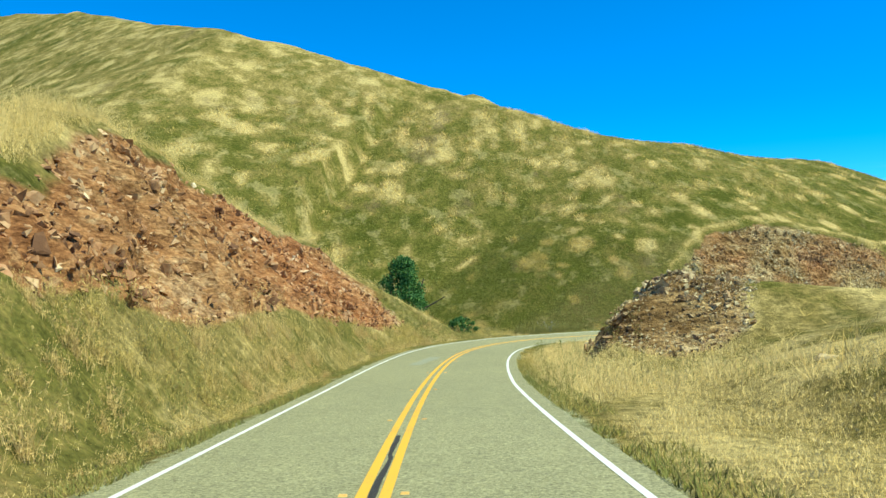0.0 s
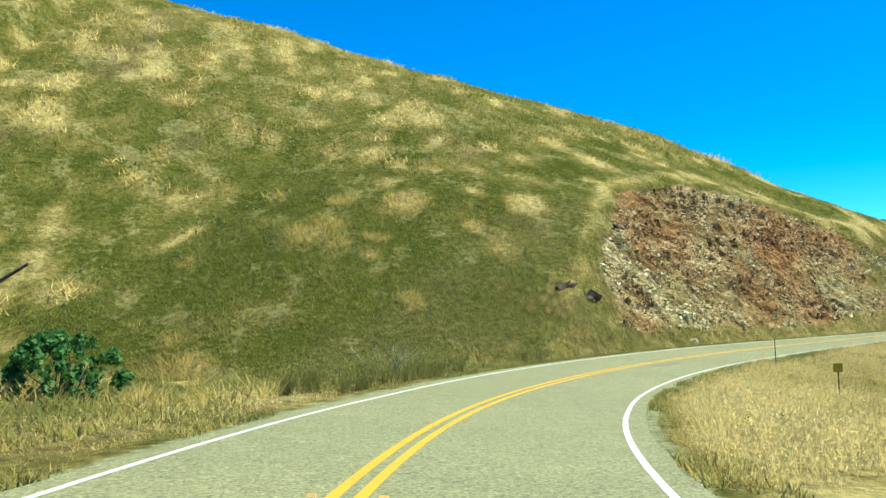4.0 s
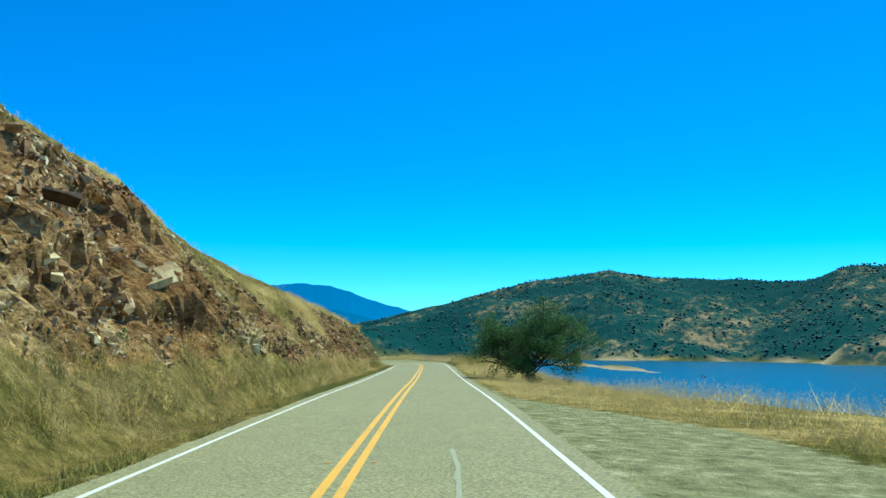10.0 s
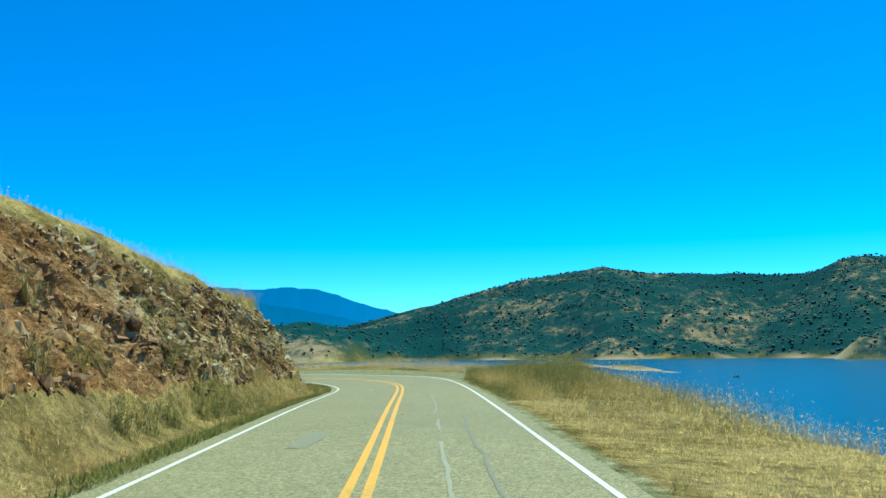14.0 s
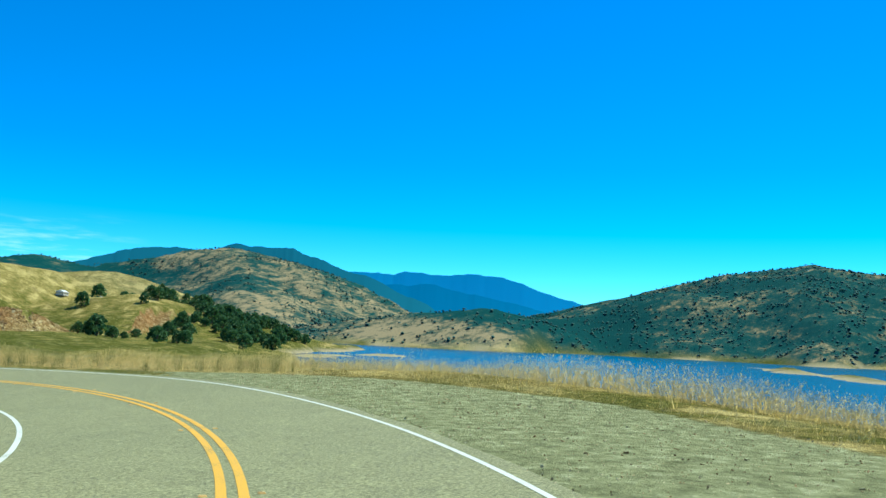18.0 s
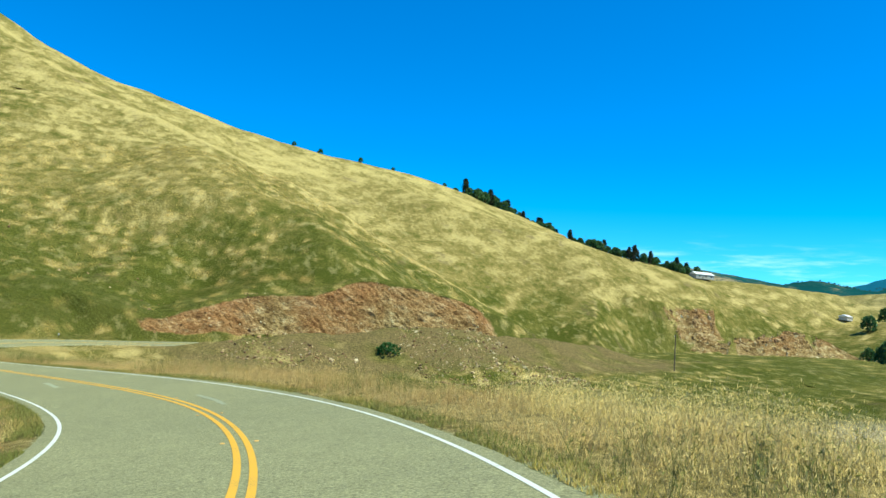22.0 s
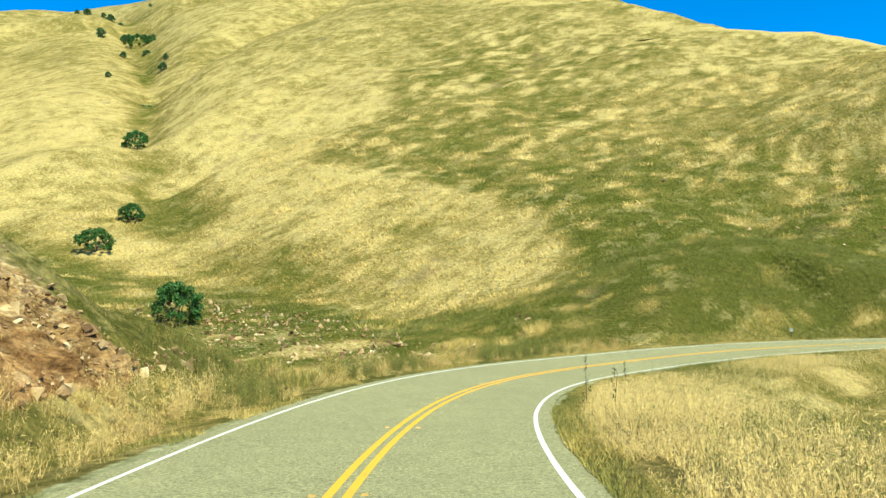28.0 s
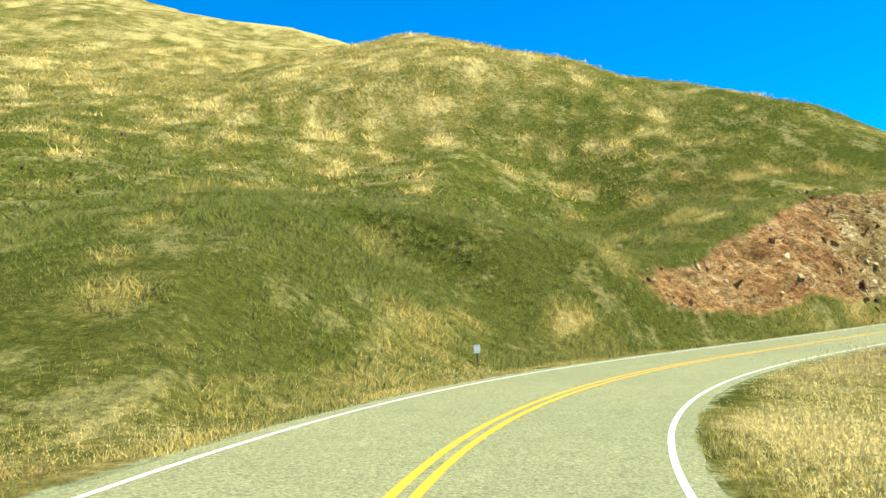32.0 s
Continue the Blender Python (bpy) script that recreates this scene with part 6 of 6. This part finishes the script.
# a leafless grey shrub at the foot of the green slope
DEAD_WOOD = speckled("bleached_twigs", (0.30, 0.29, 0.24), (0.50, 0.49, 0.42), 14.0)
shrub = tagged(new("dead_shrub"), "bare bleached shrub among green weeds beside the road", "shrub")
shrub.location = (9.4, 87.2, ground_at(9.4, 87.2))
for k in range(11):
    a = k * 2.4
    main = bough((0.12 * math.cos(a), 0.12 * math.sin(a), -0.1), (0.75 * math.cos(a), 0.75 * math.sin(a), 1.0), r_.uniform(1.0, 1.6), 0.016, r_, 6, 0.0, 0.22)
    side_twigs = [bough(main[0][q], (math.cos(a + w), math.sin(a + w), 0.9), 0.5, 0.008, r_, 4, 0.0, 0.3) for q, w in ((2, 0.9), (3, -0.9), (4, 0.7), (5, -0.6))]
    v, f = tubes([main] + side_twigs)
    mesh_object("branch", v, f, DEAD_WOOD, True, parent=shrub)


# tall single weeds beside the road
def weed(x, y, h, seed, label, dark):
    r = np.random.default_rng(seed)
    root = tagged(new("weed"), label, "weed", group="tall weeds by the road")
    root.location = (x, y, ground_at(x, y))
    v, f = tubes([bough((0, 0, -0.05), (0, 0, 1), h, 0.012, r, 5, 0, 0.08)])
    mesh_object("stalk", v, f, BARK, True, parent=root)
    cs = [(r.normal(0, 0.10 * (1.1 - t)), r.normal(0, 0.10 * (1.1 - t)), t * h) for t in np.linspace(0.1, 1, 16)]
    v, f = leaves(cs, 0.05, 100, 0.026, r)
    mesh_object("leaves", v, f, dark, False, parent=root)


for x, y, h in ((176.9, 301.3, 1.5), (177.5, 301.9, 1.2), (172.9, 315.4, 1.0), (81.2, 115.2, 0.9), (79.3, 115.6, 0.7), (84.0, 110.0, 0.6)):
    weed(x, y, h, int(x * 10), "dark bushy weed standing in golden grass", PINE_LEAF)
for i in range(10):
    u = r_.uniform(10, 300)
    s = (-1 if i % 2 else 1) * r_.uniform(4.3, 6.8)
    m = on_road(u, s)
    weed(m.translation.x, m.translation.y, r_.uniform(0.22, 0.42), 900 + i, "thin green stalk rising from the verge grass", BUSH_LEAF)


# farm houses on the far hill
ROOF, WALL, GLASS_DARK = speckled("pale_metal_roof", (0.62, 0.62, 0.60), (0.78, 0.78, 0.76), 2.0, 0.5), speckled("cream_wall", (0.5, 0.46, 0.38), (0.62, 0.58, 0.5), 3.0), speckled("dark_glass", (0.02, 0.025, 0.03), (0.03, 0.035, 0.04), 3.0, 0.1, 0.5, 0.0, 0)


def house(x, y, w, d, h, turn, label):
    root = tagged(new("farm_house"), label, "house", group="farm buildings on the far hill")
    root.matrix_basis = pose(x, y, ground_at(x, y) - 0.3, 0, 0, turn)
    part("wall", box(w, d, h, (0, 0, h / 2)), WALL, root)
    b = bmesh.new()
    e = 0.5
    pr = [b.verts.new(q) for q in ((-w / 2 - e, -d / 2 - e, h), (w / 2 + e, -d / 2 - e, h), (w / 2 + e, d / 2 + e, h), (-w / 2 - e, d / 2 + e, h), (-w / 2 - e, 0, h + d * 0.28), (w / 2 + e, 0, h + d * 0.28))]
    for q in ((0, 1, 5, 4), (2, 3, 4, 5), (0, 4, 3), (1, 2, 5), (3, 2, 1, 0)):
        b.faces.new([pr[i] for i in q])
    part("roof", b, ROOF, root)
    for k in (-0.3, 0.05, 0.35):
        part("window", box(1.2, 0.08, 1.1, (k * w, -d / 2 - 0.02, h * 0.58)), GLASS_DARK, root)
    part("door", box(1.0, 0.08, 2.0, (-0.12 * w, -d / 2 - 0.02, 1.0)), WOOD, root)


house(655, 795, 16, 8, 3.2, 30, "low cream farm house with a pale metal roof")
house(690, 806, 11, 8, 3.2, 20, "small farm building with a white roof among trees")
house(520, 838, 18, 8, 3.5, 15, "long white-roofed farm building on the crest")
house(620, 800, 14, 6, 2.8, 40, "long pale shed on the grass slope")

# small motor boat on the lake
HULL = speckled("white_hull", (0.72, 0.72, 0.70), (0.82, 0.82, 0.80), 4.0, 0.3, 0.5)
boat = tagged(new("motor_boat"), "small white motor boat on the lake", "boat")
boat.matrix_basis = pose(605, 150, LAKE, 0, 0, 20)
b = box(6.4, 2.2, 1.0, (0, 0, 0.25))
for v in b.verts:
    if v.co.x > 0:
        v.co.y *= 0.25
    if v.co.z < 0:
        v.co.y *= 0.7
part("hull", b, HULL, boat, bevel=0.08)
part("windscreen", box(0.1, 1.5, 0.5, (0.2, 0, 0.95)), GLASS_DARK, boat, bevel=0.02)
part("outboard", box(0.5, 0.4, 0.9, (-3.3, 0, 0.6)), DARK, boat, bevel=0.05)
part("seat", box(1.4, 1.4, 0.35, (-1.2, 0, 0.85)), WALL, boat, bevel=0.05)

# the dark car on the road across the inlet
PAINT, TYRE, CHROME, LAMP = speckled("black_car_paint", (0.008, 0.008, 0.01), (0.012, 0.012, 0.015), 3.0, 0.25, 0.6, 0.0, 0), speckled("tyre_rubber", (0.015, 0.015, 0.015), (0.03, 0.03, 0.03), 20.0), speckled("alloy", (0.45, 0.45, 0.46), (0.6, 0.6, 0.6), 5.0, 0.3, 0.6), speckled("red_lamp", (0.35, 0.01, 0.01), (0.45, 0.02, 0.02), 5.0, 0.2, 0.5)
car = tagged(new("car"), "black sport utility car driving on the road across the inlet", "car")
car.matrix_basis = on_road(530, 1.5)
b = box(4.6, 1.84, 0.72, (0, 0, 0.66))
for v in b.verts:
    if v.co.z > 0.8:
        v.co.y *= 0.93
        v.co.x *= 0.97
part("body", b, PAINT, car, bevel=0.09)
b = box(2.9, 1.66, 0.68, (-0.45, 0, 1.34))
for v in b.verts:
    if v.co.z > 1.4:
        v.co.y *= 0.82
        v.co.x = -0.45 + (v.co.x + 0.45) * 0.72
part("cabin", b, PAINT, car, bevel=0.07)
part("rear_window", box(0.04, 1.2, 0.36, (-1.78, 0, 1.42)), GLASS_DARK, car, bevel=0.01).matrix_basis = pose(0, 0, 0, 0, 0, 0)
part("windscreen", box(0.04, 1.3, 0.42, (0.86, 0, 1.38)), GLASS_DARK, car, bevel=0.01)
for sy in (-1, 1):
    part("side_window", box(2.2, 0.04, 0.36, (-0.45, sy * 0.80, 1.40)), GLASS_DARK, car, bevel=0.01)
    part("tail_light", box(0.06, 0.3, 0.22, (-2.29, sy * 0.7, 0.86)), LAMP, car, bevel=0.015)
    part("headlight", box(0.06, 0.32, 0.16, (2.29, sy * 0.66, 0.80)), CHROME, car, bevel=0.015)
    part("mirror", box(0.16, 0.2, 0.14, (0.75, sy * 1.0, 1.14)), PAINT, car, bevel=0.03)
    for wx in (-1.4, 1.4):
        wheel = part("wheel", rod(0.35, 0.35, 0.22, (wx, sy * 0.82, 0.35), 20, (90, 0, 0)), TYRE, car, bevel=0.02)
        part("rim", rod(0.21, 0.19, 0.02, (wx, sy * 0.935, 0.35), 12, (90, 0, 0)), CHROME, wheel)
part("bumper", box(0.14, 1.8, 0.24, (-2.3, 0, 0.46)), DARK, car, bevel=0.03)
part("plate", box(0.02, 0.34, 0.15, (-2.38, 0, 0.62)), SIGN_WHITE, car)


# the farthest ranges, blue with distance: haze painted into base colour and glow
def hazed_range(name, colour, pts, base, label):
    m, n, l, b = material(name + "_haze_glow", 1.0, 0.0)
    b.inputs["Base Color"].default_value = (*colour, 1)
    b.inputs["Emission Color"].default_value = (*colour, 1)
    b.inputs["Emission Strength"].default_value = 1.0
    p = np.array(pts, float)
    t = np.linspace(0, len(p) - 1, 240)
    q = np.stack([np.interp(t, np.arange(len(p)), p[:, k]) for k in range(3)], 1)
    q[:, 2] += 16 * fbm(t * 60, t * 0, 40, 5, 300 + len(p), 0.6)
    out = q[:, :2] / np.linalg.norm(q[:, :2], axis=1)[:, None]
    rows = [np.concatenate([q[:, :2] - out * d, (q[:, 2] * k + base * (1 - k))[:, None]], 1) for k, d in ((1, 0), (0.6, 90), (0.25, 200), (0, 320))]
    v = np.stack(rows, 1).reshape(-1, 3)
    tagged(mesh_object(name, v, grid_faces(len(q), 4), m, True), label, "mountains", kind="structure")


hazed_range("backdrop", (0.012, 0.115, 0.27), [(2500, 3900, 180), (3000, 3400, 250), (3603, 2802, 318), (3687, 2689, 316), (3751, 2598, 327), (3900, 2350, 324), (4004, 2179, 328), (4096, 1991, 262), (4187, 1784, 196), (4230, 1600, 120), (4280, 1450, 40)], -20, "mountain range behind the lake, painted hazy blue")
hazed_range("backdrop", (0.008, 0.085, 0.19), [(2700, 3300, 150), (3100, 2900, 215), (3420, 2500, 235), (3560, 2300, 250), (3680, 2080, 205), (3800, 1850, 150), (3900, 1600, 70), (3950, 1450, 20)], -20, "wooded ridge behind the lake, painted a darker haze blue")
hazed_range("backdrop", (0.010, 0.072, 0.115), [(1600, 3050, 120), (1966, 2829, 188), (2082, 2748, 235), (2168, 2682, 272), (2301, 2572, 287), (2346, 2532, 273), (2424, 2458, 314), (2518, 2363, 307), (2574, 2303, 308), (2643, 2222, 272), (2711, 2138, 231), (2790, 2040, 200), (2880, 1900, 120), (2950, 1750, 20)], -20, "wooded peaks behind the rocky hills, painted a dark haze blue")
